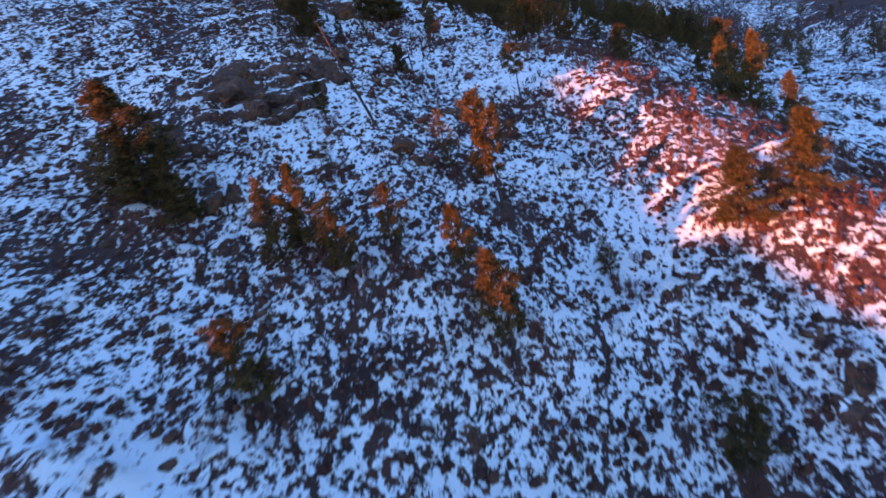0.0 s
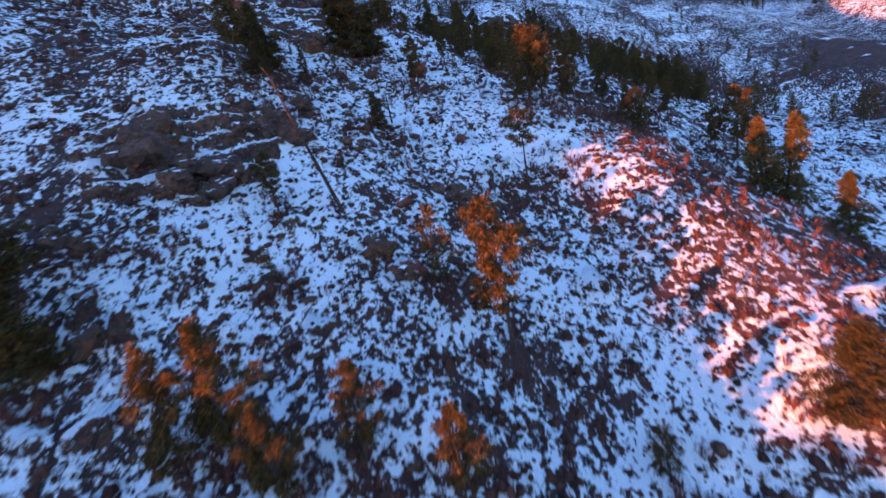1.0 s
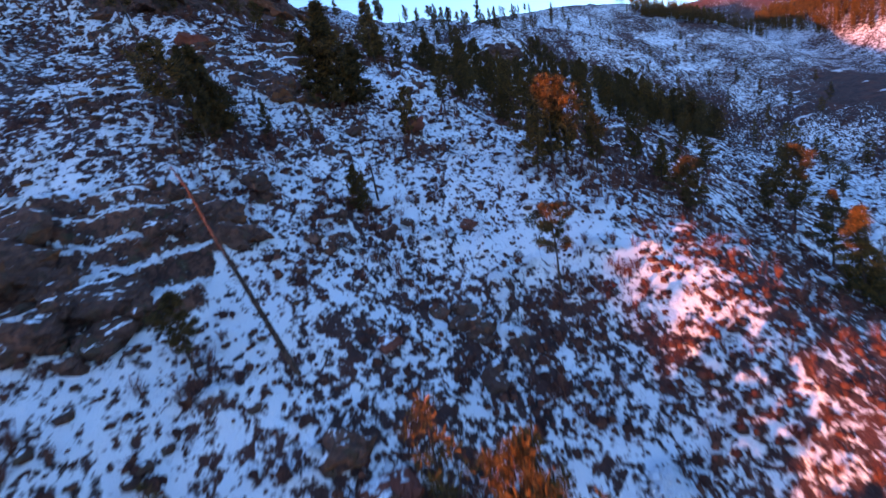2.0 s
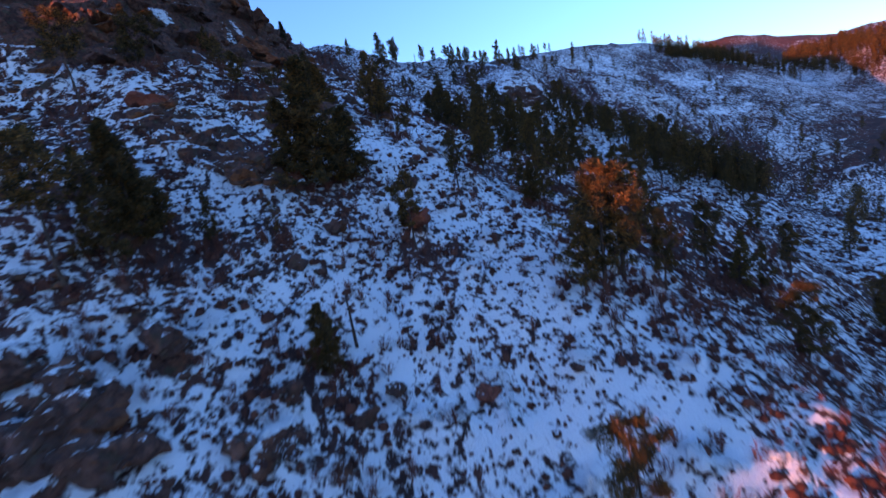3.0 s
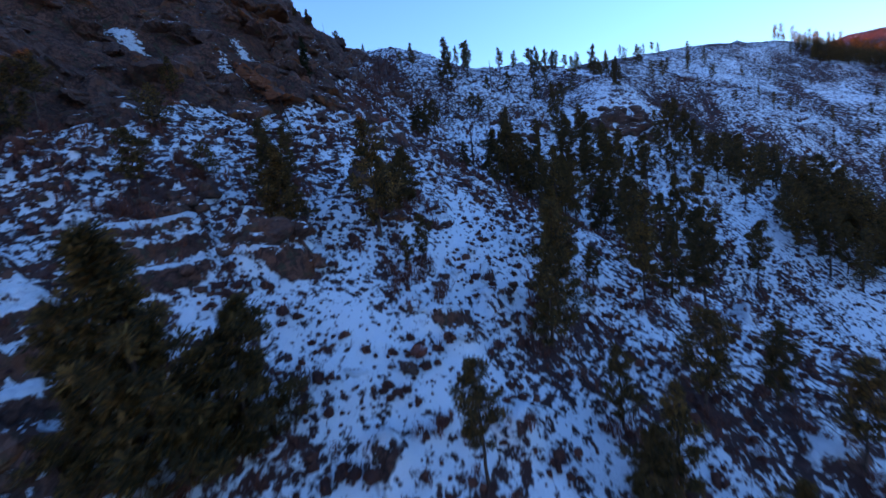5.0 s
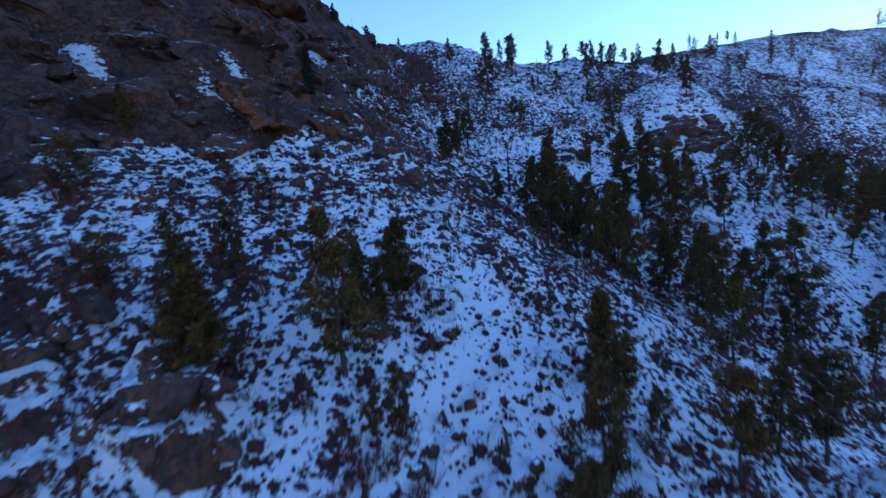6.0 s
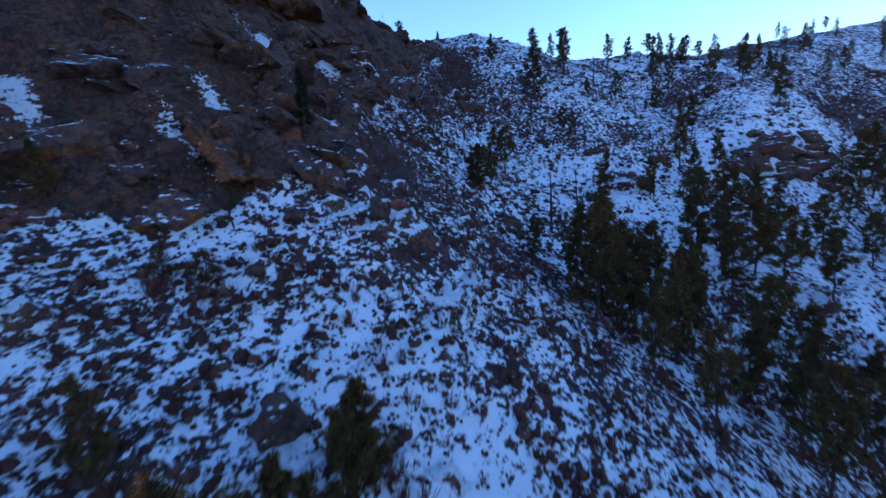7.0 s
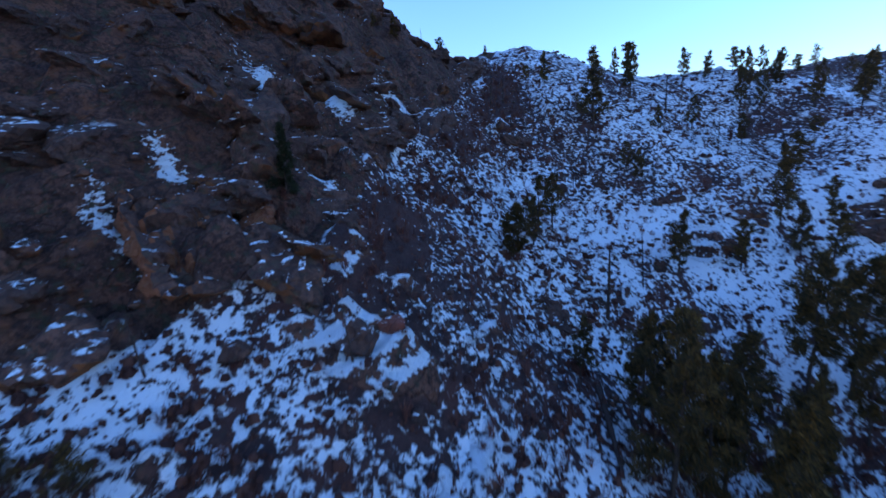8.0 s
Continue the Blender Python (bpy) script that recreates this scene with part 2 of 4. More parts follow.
DRIFTS = [(-19.9, 107.5, 1.8, 0.8), (-25.4, 121.3, 3.2, 2.0), (-23.6, 122.8, 1.6, 1.6), (-17.5, 120.7, 2.2, 1.6), (-19.5, 103.2, 1.6, 0.8), (-16.2, 116.5, 1.5, 1.0), (-21.5, 126, 2.2, 1.5), (-27, 98, 2.5, 1.0), (-20, 134, 2.0, 3.0)]
CRAGS = [(-16, 45.3, 7.0, 4.4, 15), (-14.5, 71, 6.5, 3.0, -30), (-10.3, 77, 2.6, 2.2, 0), (-5.4, 79.8, 2.3, 1.9, 0), 
         (-10, 68, 3.0, 2.2, 0), (-12, 49.6, 3.4, 2.2, 0), (11, 144, 3.6, 2.0, 0), (-18.5, 60, 4.5, 3.0, 30), (-5.2, 107.6, 2.6, 2.0, 20), (-8.0, 66.8, 3.0, 2.0, 10)]


def drifts(x, y):
    """1 where snow has caught on the ledges of the crag."""
    k = np.zeros(np.shape(x))
    for cx, cy, rx, ry in DRIFTS:
        k = np.maximum(k, np.exp(-((x - cx) / rx) ** 2 - ((y - cy) / ry) ** 2))
    return k


def crag_mask(x, y):
    """1 where bedrock breaks through the open hillside in low ledges."""
    k = np.zeros(np.shape(x))
    for cx, cy, rx, ry, turn in CRAGS:
        r = radians(turn)
        u = ((x - cx) * math.cos(r) + (y - cy) * math.sin(r)) / rx
        v = (-(x - cx) * math.sin(r) + (y - cy) * math.cos(r)) / ry
        k = np.maximum(k, 1.25 - np.hypot(u, v))
    k = k + 0.7 * (rough(x, y, 2.4, 51) - 0.5) + 0.3 * (rough(x, y, 1.0, 52) - 0.5)
    return step(k, 0.12, 0.38)


def shading_ridge(x, y):
    """Unseen ridge added across the valley, its crest fitted to hide the sun from most of the slope."""
    a = radians(SUN_AZ)
    side, ahead = x * math.cos(a) - y * math.sin(a), x * math.sin(a) + y * math.cos(a)
    crest = np.interp(side, (-300, -239, -168, -157, -124, -110, -99, -92, -85, -79, -75, -66, -60, -54, -46.6, -45, -42, -39.5, -38.2, -37, -33.2, -31, -28.6, -26.7, -24.8, -22.2, -20.8, -19, -16.1, -12.8, -10, 0, 40),
                      (160, 148, 99, 96, 80, 70, 62, 56.5, 54.6, 53.8, 50.3, 47.8, 45.8, 41, 32.8, 30.6, 27.6, 25, 22.8, 20.8, 17.6, 15.5, 14.2, 12.3, 11.3, 9.4, 8.7, 7.3, 6.7, 5.2, 3.8, 0.6, -6))
    return crest + 170 * math.tan(radians(SUN_EL)) + 1.2 * (rough(side, ahead, 5, 9) - 0.5), np.clip(1.2 * np.exp(-((ahead + 170) / 38) ** 2), 0, 1)


def ground(x, y, fine=True):
    x, y = np.asarray(x, float), np.asarray(y, float)
    z = 27.1745 + -0.0988 * 180 * np.tanh(x / 180) + 0.4711 * 160 * np.tanh((y - 90) / 160)
    for cx, cy, sx, sy, r, h in LAND:
        u = ((x - cx) * math.cos(r) + (y - cy) * math.sin(r)) / sx
        v = (-(x - cx) * math.sin(r) + (y - cy) * math.cos(r)) / sy
        z = z + h * np.exp(-0.5 * (u * u + v * v))
    far = step(np.hypot(x - 10, y - 90), 230, 420)
    z = z + far * (9 * (rough(x, y, 150, 3) - 0.5) + 6 * (rough(x, y, 38, 4) - 0.5))
    crest, k = shading_ridge(x, y)
    z = z * (1 - k) + crest * k
    if fine:
        z = z + 0.7 * (rough(x, y, 5.5, 1) - 0.5) + 0.35 * (rough(x, y, 2.1, 2) - 0.5)
        k = cliff_mask(x, y)
        crease = np.abs(rough(x + 0.5 * y, y - 0.4 * x, 7.5, 6) - 0.5) * 2
        joint = np.abs(rough(x - 0.3 * y, y + 0.5 * x, 3.1, 7) - 0.5) * 2
        ledge = z / 3.2 + 1.5 * rough(x, y, 9, 31)
        ledge = 3.2 * (step(ledge - np.floor(ledge), 0.0, 0.55) - (ledge - np.floor(ledge)))
        cleft = np.minimum(np.abs(rough(x + 0.2 * y, y * 0.5 - 0.3 * x, 4.6, 61) - 0.5) / 0.10, 1) - 1
        z = z + k * (2.6 * (crease - 0.4) + 1.5 * (joint - 0.4) + 1.5 * cleft + 0.75 * ledge + 0.7 * (rough(x, y, 1.3, 8) - 0.5))
        k = crag_mask(x, y) * (1 - k)
        ledge = z / 1.3 + 1.1 * rough(x, y, 4.5, 53)
        ledge = 1.3 * (step(ledge - np.floor(ledge), 0.0, 0.4) - (ledge - np.floor(ledge)))
        z = z + k * (0.25 + 0.95 * ledge + 0.9 * (np.abs(rough(x + y, y - x, 4.2, 54) - 0.5) * 2 - 0.4))
    return z


def height(x, y):
    return float(ground(np.array([x]), np.array([y]))[0])


def spaced(low, high, cell, reach, growth):
    core = np.arange(low, high + cell, cell)
    out, d, w = [], 0.0, cell
    while d < reach:
        w *= growth
        d += w
        out.append(d)
    out = np.array(out)
    return np.concatenate([(low - out)[::-1], core, core[-1] + out])


def shoulder(x, y):
    """The white, wind-packed shoulder that the slope climbs along, 0 to 1."""
    return np.exp(-((x - 8 + 0.22 * (y - 58)) / 7) ** 2) * step(y, 44, 52) * step(-y, -98, -88)


def scree(x, y):
    """The red talus and brush along the foot of the crag, 0 to 1."""
    edge = np.interp(y, (104, 112, 121, 132, 142, 160, 180), (-13, -11.5, -14.0, -16, -17, -19, -24))
    return np.exp(-((x - edge - 2.6) / 3.4) ** 2) * step(y, 104, 114) * step(-y, -182, -165)


def snow_cover(x, y):
    """How much of the ground lies under snow, 0 to 1."""
    s = 0.588 + 0.24 * (rough(x, y, 13, 11) - 0.5) + 0.26 * (rough(x, y, 4, 12) - 0.5)
    s = s - 0.05 * step(-x, 5, 14) * step(y, 46, 58) * step(-y, -84, -76)     # rocky flank
    s = s - 0.05 * step(np.hypot(x, y - 90), 70, 120)                            # far slopes
    s = s + 0.07 * np.exp(-(((x + 3) / 14) ** 2 + ((y - 63) / 12) ** 2))        # the open snow below the old pine
    s = s + 0.05 * np.exp(-(((x + 13) / 9) ** 2 + ((y - 91) / 9) ** 2))         # the drifted bench below the crag
    s = s + 0.05 * step(y, 116, 126) * step(-np.hypot(x - 10, y - 150), -75, -55)   # the upper slope
    s = s + 0.09 * shoulder(x, y)          # the white shoulder
    s = s - 0.05 * np.exp(-(((x + 11) / 6) ** 2 + ((y - 55) / 7) ** 2))          # the stony hollow
    s = s - 0.20 * np.exp(-(((x + 13) / 9) ** 2 + ((y - 154) / 16) ** 2))        # the brushy head of the gully
    s = s - 0.26 * scree(x, y) * (0.2 + 1.4 * rough(x, y, 4.5, 81))       # broken rock along the crag
    s = s - 0.20 * np.exp(-(((x + 5.0) / 3.5) ** 2 + ((y - 107.5) / 4.5) ** 2))
    s = s + 0.16 * np.exp(-(((x + 13) / 4) ** 2 + ((y - 98.5) / 4) ** 2))        # drifts below the crag
    s = s + 0.14 * np.exp(-(((x + 11) / 6) ** 2 + ((y - 66) / 5) ** 2))
    s = s - 0.05 * np.exp(-(((x + 9) / 4) ** 2 + ((y - 57.5) / 4) ** 2))
    s = s + 0.11 * np.exp(-(((x + 2) / 6) ** 2 + ((y - 54) / 6) ** 2))
    s = s + 0.10 * np.exp(-(((x + 14) / 7) ** 2 + ((y - 26) / 5) ** 2))
    s = s - 0.09 * np.exp(-(((x - 21) / 9) ** 2 + ((y - 42) / 22) ** 2))         # the brushy spur
    s = s - 0.55 * np.exp(-(((x - 158) / 26) ** 2 + ((y - 158) / 24) ** 2))       # the brown meadow
    s = s - 0.17 * step(rough(x, y, 13, 71), 0.56, 0.74) * step(np.hypot(x, y - 90), 55, 90) * step(y, 105, 125)     # bare brown patches
    s = s + 0.13 * np.exp(-(((x - 25) / 8) ** 2 + ((y - 107) / 12) ** 2))        # the snowy flank above the side gully
    s = s - 0.22 * step(np.hypot(x, y - 90), 330, 420)                           # far hills barer and browner, partly standing in for their orange light
    return s


LITTER = []


def litter(gx, gy):
    """Bare needle litter and brush under the trees, 0 to 1 over the grid."""
    out = np.zeros((len(gy), len(gx)))
    for x, y, r in LITTER:
        i0, i1 = np.searchsorted(gx, (x - 3 * r, x + 3 * r))
        j0, j1 = np.searchsorted(gy, (y - 3 * r, y + 3 * r))
        u, v = gx[None, i0:i1] - x, gy[j0:j1, None] - y
        k = np.exp(-(u * u + v * v) / (r * r) * (0.6 + 0.8 * rough(u + x, v + y, 1.6, 41)))
        out[j0:j1, i0:i1] = np.maximum(out[j0:j1, i0:i1], k)
    return out


def mesh_object(name, verts, faces, material, smooth=False):
    me = bpy.data.meshes.new(name)
    me.from_pydata(verts, [], faces)
    me.materials.append(material)
    if smooth:
        me.shade_smooth()
    return new(name, me)


def build_ground():
    gx, gy = spaced(-42, 40, 0.46, 2600, 1.045), spaced(14, 148, 0.46, 2600, 1.045)
    X, Y = np.meshgrid(gx, gy)
    Z = ground(X, Y)
    n, k = len(gx), len(gy)
    under = np.maximum(litter(gx, gy), 0.75 * scree(X, Y) * rough(X, Y, 3.5, 83))
    me = bpy.data.meshes.new("ground")
    me.vertices.add(n * k)
    me.vertices.foreach_set("co", np.stack([X, Y, Z], -1).ravel())
    i = (np.arange(k - 1)[:, None] * n + np.arange(n - 1)).ravel()
    quads = np.stack([i, i + 1, i + n + 1, i + n], 1)
    me.loops.add(quads.size)
    me.loops.foreach_set("vertex_index", quads.ravel())
    me.polygons.add(len(quads))
    me.polygons.foreach_set("loop_start", np.arange(len(quads)) * 4)
    for name, value in (("rock", np.maximum(cliff_mask(X, Y), 0.7 * crag_mask(X, Y))), ("snow", snow_cover(X, Y) - 0.17 * under), ("litter", under), ("drift", drifts(X, Y))):
        layer = me.attributes.new(name, "FLOAT", "POINT")
        layer.data.foreach_set("value", value.ravel().astype(np.float32))
    me.materials.append(GROUND)
    me.update()
    me.validate()
    me.shade_smooth()
    tagged(new("ground", me), "steep mountainside with patchy snow over dry grass and gravel", "hillside", kind="structure")



# ---- parts ----
def thing(name, m, label, category, group=""):
    ob = new(name)
    ob.matrix_world = m
    return tagged(ob, label, category, group)


def part(name, verts, faces, material, parent, label="", smooth=False):
    ob = mesh_object(name, verts, faces, material, smooth)
    ob.parent = parent
    return tagged(ob, label) if label else ob


def tube(verts, faces, points, radii, sides=6):
    """Adds a tapering limb along the points."""
    base = len(verts)
    for p, r in zip(points, radii):
        for s in range(sides):
            a = 2 * math.pi * s / sides
            verts.append((p[0] + r * math.cos(a), p[1] + r * math.sin(a), p[2]))
    for i in range(len(points) - 1):
        for s in range(sides):
            t = (s + 1) % sides
            a = base + i * sides
            faces.append((a + s, a + t, a + sides + t, a + sides + s))
    faces.append(tuple(base + s for s in reversed(range(sides))))
    faces.append(tuple(base + (len(points) - 1) * sides + s for s in range(sides)))


def sprig(verts, faces, rng, at, size, count, flat=0.7):
    """A tuft of needles: thin blades that spread from one spot."""
    for _ in range(count):
        d = Vector((rng.gauss(0, 1), rng.gauss(0, 1), rng.gauss(0.25, flat))).normalized()
        side = d.cross(Vector((rng.gauss(0, 1), rng.gauss(0, 1), rng.gauss(0, 1)))).normalized()
        length, w = size * rng.uniform(0.6, 1.2), size * rng.uniform(0.11, 0.20)
        b, p = len(verts), Vector(at) + d * size * 0.08
        verts += [p, p + d * length + side * w * 0.6, p + d * length * 0.9 - side * w * 0.6]
        faces.append((b, b + 1, b + 2))


def conifer(name, seed, tall, reach, bare, limbs, clumps, size, blades, profile, droop, needles, gaps=0.0, trunk_r=0.02, label="", category="pine tree", group=""):
    """A conifer at the origin: trunk with its limbs, and a crown of needle tufts. profile(k): how far the limbs reach at k of the crown's height."""
    rng = random.Random(seed)
    ob = thing(name, Matrix(), label, category, group)
    tv, tf, cv, cf = [], [], [], []
    bend = [(0.0, 0.0)]
    for _ in range(9):
        bend.append((bend[-1][0] + rng.gauss(0, 0.012) * tall, bend[-1][1] + rng.gauss(0, 0.012) * tall))

    def axis(z):
        k = max(0.0, min(z / tall, 0.999)) * 9
        i = int(k)
        f = k - i
        return Vector((bend[i][0] * (1 - f) + bend[i + 1][0] * f, bend[i][1] * (1 - f) + bend[i + 1][1] * f, z))

    levels = [-0.5 + (tall + 0.5) * i / 9 for i in range(10)]
    tube(tv, tf, [axis(z) if z > 0 else Vector((0, 0, z)) for z in levels], [max(0.015, tall * trunk_r * (1 - i / 9.3) * (1.25 if i == 0 else 1)) for i in range(10)], 8)
    turn = rng.uniform(0, 6)
    for i in range(limbs):
        k = (i + rng.uniform(0, 0.9)) / limbs
        z = tall * (bare + (0.985 - bare) * k)
        turn += 2.4 + rng.gauss(0, 0.5)
        if rng.random() < gaps:
            continue
        lobe = 0.85 + 0.3 * math.sin(turn + 9.0 * k + seed)         # uneven outline
        far = tall * reach * profile(k) * lobe * rng.uniform(0.6, 1.2)
        d = Vector((math.cos(turn), math.sin(turn), 0))
        root = axis(z)
        rise = droop * (1 - k) + 0.35 * k + rng.gauss(0, 0.1)
        points = [root + d * far * s + Vector((0, 0, far * (rise * s + 0.18 * s * s))) for s in (0, 0.5, 1)]
        r = max(0.012, tall * 0.0035 * (1 - k * 0.6))
        tube(tv, tf, points, [r, r * 0.7, r * 0.3], 4)
        n = max(2, round(clumps * (0.4 + profile(k))))
        for c in range(n):
            s = 0.30 + 0.74 * math.sqrt((c + rng.random()) / n)
            across = d.cross(Vector((0, 0, 1)))
            p = root + d * far * s + Vector((0, 0, far * (rise * s + 0.18 * s * s)))
            p += across * rng.gauss(0, 0.16) * far * (1.3 - s) + Vector((0, 0, rng.gauss(0.02, 0.05) * far))
            sprig(cv, cf, rng, p, size * tall * rng.uniform(0.75, 1.25), blades)
    for _ in range(3):
        sprig(cv, cf, rng, axis(tall * rng.uniform(0.95, 0.99)), size * tall, blades)
    part("trunk", tv, tf, BARK, ob, "rough brown trunk with bare lower limbs", True)
    part("crown", cv, cf, needles, ob, "clumped dark needles")
    return ob


def dead_tree(name, seed, tall, stubs, label, lean=0.03):
    rng = random.Random(seed)
    ob = thing(name, Matrix(), label, "dead tree", "dead trees on the slope")
    v, f = [], []
    points = [Vector((lean * z * tall * rng.uniform(0.8, 1.2), 0.4 * lean * z * tall, z * tall)) for z in (-0.06, 0.2, 0.45, 0.7, 0.9, 1.0)]
    tube(v, f, points, [tall * r for r in (0.028, 0.023, 0.019, 0.014, 0.010, 0.005)], 7)
    for _ in range(stubs):
        k = rng.uniform(0.3, 0.97)
        a = rng.uniform(0, 6.28)
        root = Vector((lean * k * tall, 0.4 * lean * k * tall, k * tall))
        far = tall * rng.uniform(0.05, 0.15) * (1.2 - k)
        tip = root + Vector((math.cos(a) * far, math.sin(a) * far, far * rng.uniform(-0.2, 0.6)))
        tube(v, f, [root, (root + tip) / 2 + Vector((0, 0, -0.05 * far)), tip], [tall * 0.004, tall * 0.003, tall * 0.001], 4)
    part("trunk", v, f, GREY_WOOD, ob, "bare charred trunk with broken stubs")
    return ob


def round_top(k):
    return max(0.12, math.sin(math.pi * min(1.0, 0.18 + 0.80 * k)) ** 0.7)


def cone(k):
    return 1.02 - k ** 1.1 * 0.95


def broad(k):
    return max(0.1, (1 - k ** 2.2) * (0.55 + 0.45 * min(1, k * 4)))


SLOPE = "pines on the snowy slope"
PINE = "ponderosa pine with bare lower trunk and clumped crown"
KINDS = {
    "pine": [conifer("pine_tree", 10 + i, 6.0, (0.245, 0.27, 0.23, 0.28, 0.25)[i], (0.24, 0.16, 0.32, 0.12, 0.2)[i], 56, 11, 0.046, 13, (round_top, broad, round_top, cone, broad)[i], 0.0, NEEDLES, 0.22, label=PINE, group=SLOPE) for i in range(5)],
    "dense_pine": [conifer("pine_tree", 30 + i, 6.0, 0.29, 0.04, 96, 12, 0.042, 17, (broad, cone)[i % 2], -0.1, NEEDLES, 0.06, label="broad dark green pine with branches down to the brush", group=SLOPE) for i in range(3)],
    "bushy_pine": [conifer("pine_tree", 90 + i, 6.0, 0.29, 0.14, 46, 13, 0.046, 15, (round_top, broad)[i % 2], 0.1, NEEDLES, 0.2, label="open-crowned pine with bushy needle clumps above brown brush", group=SLOPE) for i in range(4)],
    "fir": [conifer("fir_tree", 40 + i, 6.0, 0.27, 0.05, 84, 10, 0.042, 14, cone, -0.2, FIR_NEEDLES, 0.05, label="pointed fir tree with dense layered branches", category="fir tree", group="firs on the hillside") for i in range(2)],
    # the fir on the shaded crag wears the darkened needles
    "shaded_fir": [conifer("fir_tree", 45, 6.0, 0.23, 0.03, 84, 10, 0.042, 14, cone, -0.2, SHADED_NEEDLES, 0.05, label="small green fir growing on a rock ledge, needles darkened for shade", category="fir tree")],
    "sapling": [conifer("pine_sapling", 50 + i, 3.0, 0.24, 0.08, 26, 4, 0.08, 9, round_top, 0.2, NEEDLES, 0.15, label="thin young pine sapling among dry brush", category="sapling", group="saplings") for i in range(2)],
    "sparse_pine": [conifer("pine_tree", 60 + i, 6.0, 0.24, 0.5, 34, 10, 0.046, 13, round_top, 0.05, NEEDLES, 0.15, 0.018, label="sparse half-bare pine with a tall naked trunk", group=SLOPE) for i in range(2)],
    "far_pine": [conifer("pine_tree", 64 + i, 6.0, 0.21, 0.15, 34, 5, 0.07, 8, (cone, round_top, broad)[i], 0.0, NEEDLES, 0.14, label="distant dark pine in a hillside stand", group="pines of the far stands") for i in range(3)],
    "scrub_pine": [conifer("scrub_pine", 70, 2.0, 0.5, 0.02, 40, 4, 0.12, 9, broad, 0.1, NEEDLES, 0.05, label="low spreading dark evergreen scrub on the slope", category="shrub", group="evergreen scrub")],
    "snag": [dead_tree("dead_tree", 80 + i, 6.0, 26 + 10 * i, "charred dead pine trunk with broken branch stubs", 0.03 + 0.05 * i) for i in range(2)],
}
UNIT = {"far_pine": 6.0, "shaded_fir": 6.0, "bushy_pine": 6.0, "pine": 6.0, "dense_pine": 6.0, "fir": 6.0, "sapling": 3.0, "sparse_pine": 6.0, "scrub_pine": 2.0, "snag": 6.0}
used = {}
placer = random.Random(5)


def plant(kind, x, y, tall, broad=1.0, stand=False):
    """Sets one tree of the kind on the ground; the first of each shape is the one that was built."""
    i = placer.randrange(len(KINDS[kind]))
    if kind != "snag" and kind != "far_pine" and not stand and -60 < x < 90 and y < 180:
        LITTER.append((x + 0.2, y - 0.5, (0.19 * tall + 0.5 if y < 95 else 0.10 * tall + 0.4) * placer.uniform(0.75, 1.2)))
    model, s = KINDS[kind][i], tall / UNIT[kind]
    m = Matrix.Translation((x, y, height(x, y) - 0.05)) @ pose(0, 0, 0, placer.gauss(0, 1.3), placer.gauss(0, 1.3), placer.uniform(0, 360))
    size = Vector((s * broad, s * broad, s))
    if (kind, i) in used:
        first = used[kind, i]
        return copy_thing(model, m @ Matrix.Diagonal((*(a / b for a, b in zip(size, first)), 1)))
    used[kind, i] = size
    model.matrix_world = m @ Matrix.Diagonal((*size, 1))
    return model


def pine(x, y, tall, spread=1.0):
    return plant("pine", x, y, tall, spread * placer.uniform(0.9, 1.15) * (0.80 if y > 95 and tall > 6.6 else 0.86))


def dense_pine(x, y, tall):
    return plant("dense_pine", x, y, tall, placer.uniform(1.1, 1.3))


def bushy_pine(x, y, tall):
    return plant("bushy_pine", x, y, tall, placer.uniform(0.95, 1.15))


def fir(x, y, tall, spread=1.0):
    return plant("fir", x, y, tall, spread * placer.uniform(0.9, 1.1))


def sapling(x, y, tall):
    return plant("sapling", x, y, tall)


def sparse_pine(x, y, tall):
    return plant("sparse_pine", x, y, tall)


def scrub_pine(x, y, tall):
    return plant("scrub_pine", x, y, tall)


def snag(x, y, tall):
    return plant("snag", x, y, tall)


def leaning_snag(x, y, tall, lean, width=0.55):
    ob = plant("snag", x, y, tall)
    ob.matrix_world = Matrix.Translation((x, y, height(x, y) - 0.1)) @ pose(0, 0, 0, 0, -lean, 0) @ Matrix.Diagonal((*ob.matrix_world.to_scale(), 1)) @ Matrix.Diagonal((width, width, 1, 1))
    return ob


# ---- the trees, from the foot of the slope upwards ----
dense_pine(-22.3, 31.9, 8.7)
pine(-12.7, 27.9, 6.0, 1.15)
bushy_pine(-10.4, 28.3, 6.4)
bushy_pine(-8.3, 26.4, 4.7)
bushy_pine(-5.2, 27.8, 4.9)
bushy_pine(-1.0, 26.7, 4.7)
bushy_pine(0.5, 23.3, 6.3)
bushy_pine(-12.3, 18.8, 5.4)
bushy_pine(10.4, 18.5, 5.2)
pine(2.8, 34.2, 9.1)
fir(16.8, 27.9, 5.4, 1.5)
fir(20.9, 27.8, 5.6, 1.45)
sparse_pine(8.5, 48.3, 5.9)
sapling(-10.0, 36.7, 2.2)
pine(-10.2, 41.8, 4.0)
sapling(-0.2, 38.1, 5.0)
sapling(8.5, 28.8, 3.0)
pine(1.8, 63.8, 5.3)
leaning_snag(-6.1, 42.3, 10.6, 16)
sparse_pine(-13.8, 54.8, 7.1)
pine(-12.7, 56.7, 6.3)
pine(-9.6, 60.6, 3.2)
snag(-21.7, 50.3, 3.9)
snag(-20.5, 55.6, 3.0)
sparse_pine(-23.4, 73.4, 7.4)
sparse_pine(-20.9, 82.3, 4.8)
pine(-20.9, 94.9, 3.4)
dense_pine(-15.5, 63.5, 3.9)
scrub_pine(-13.1, 61.1, 2.6)
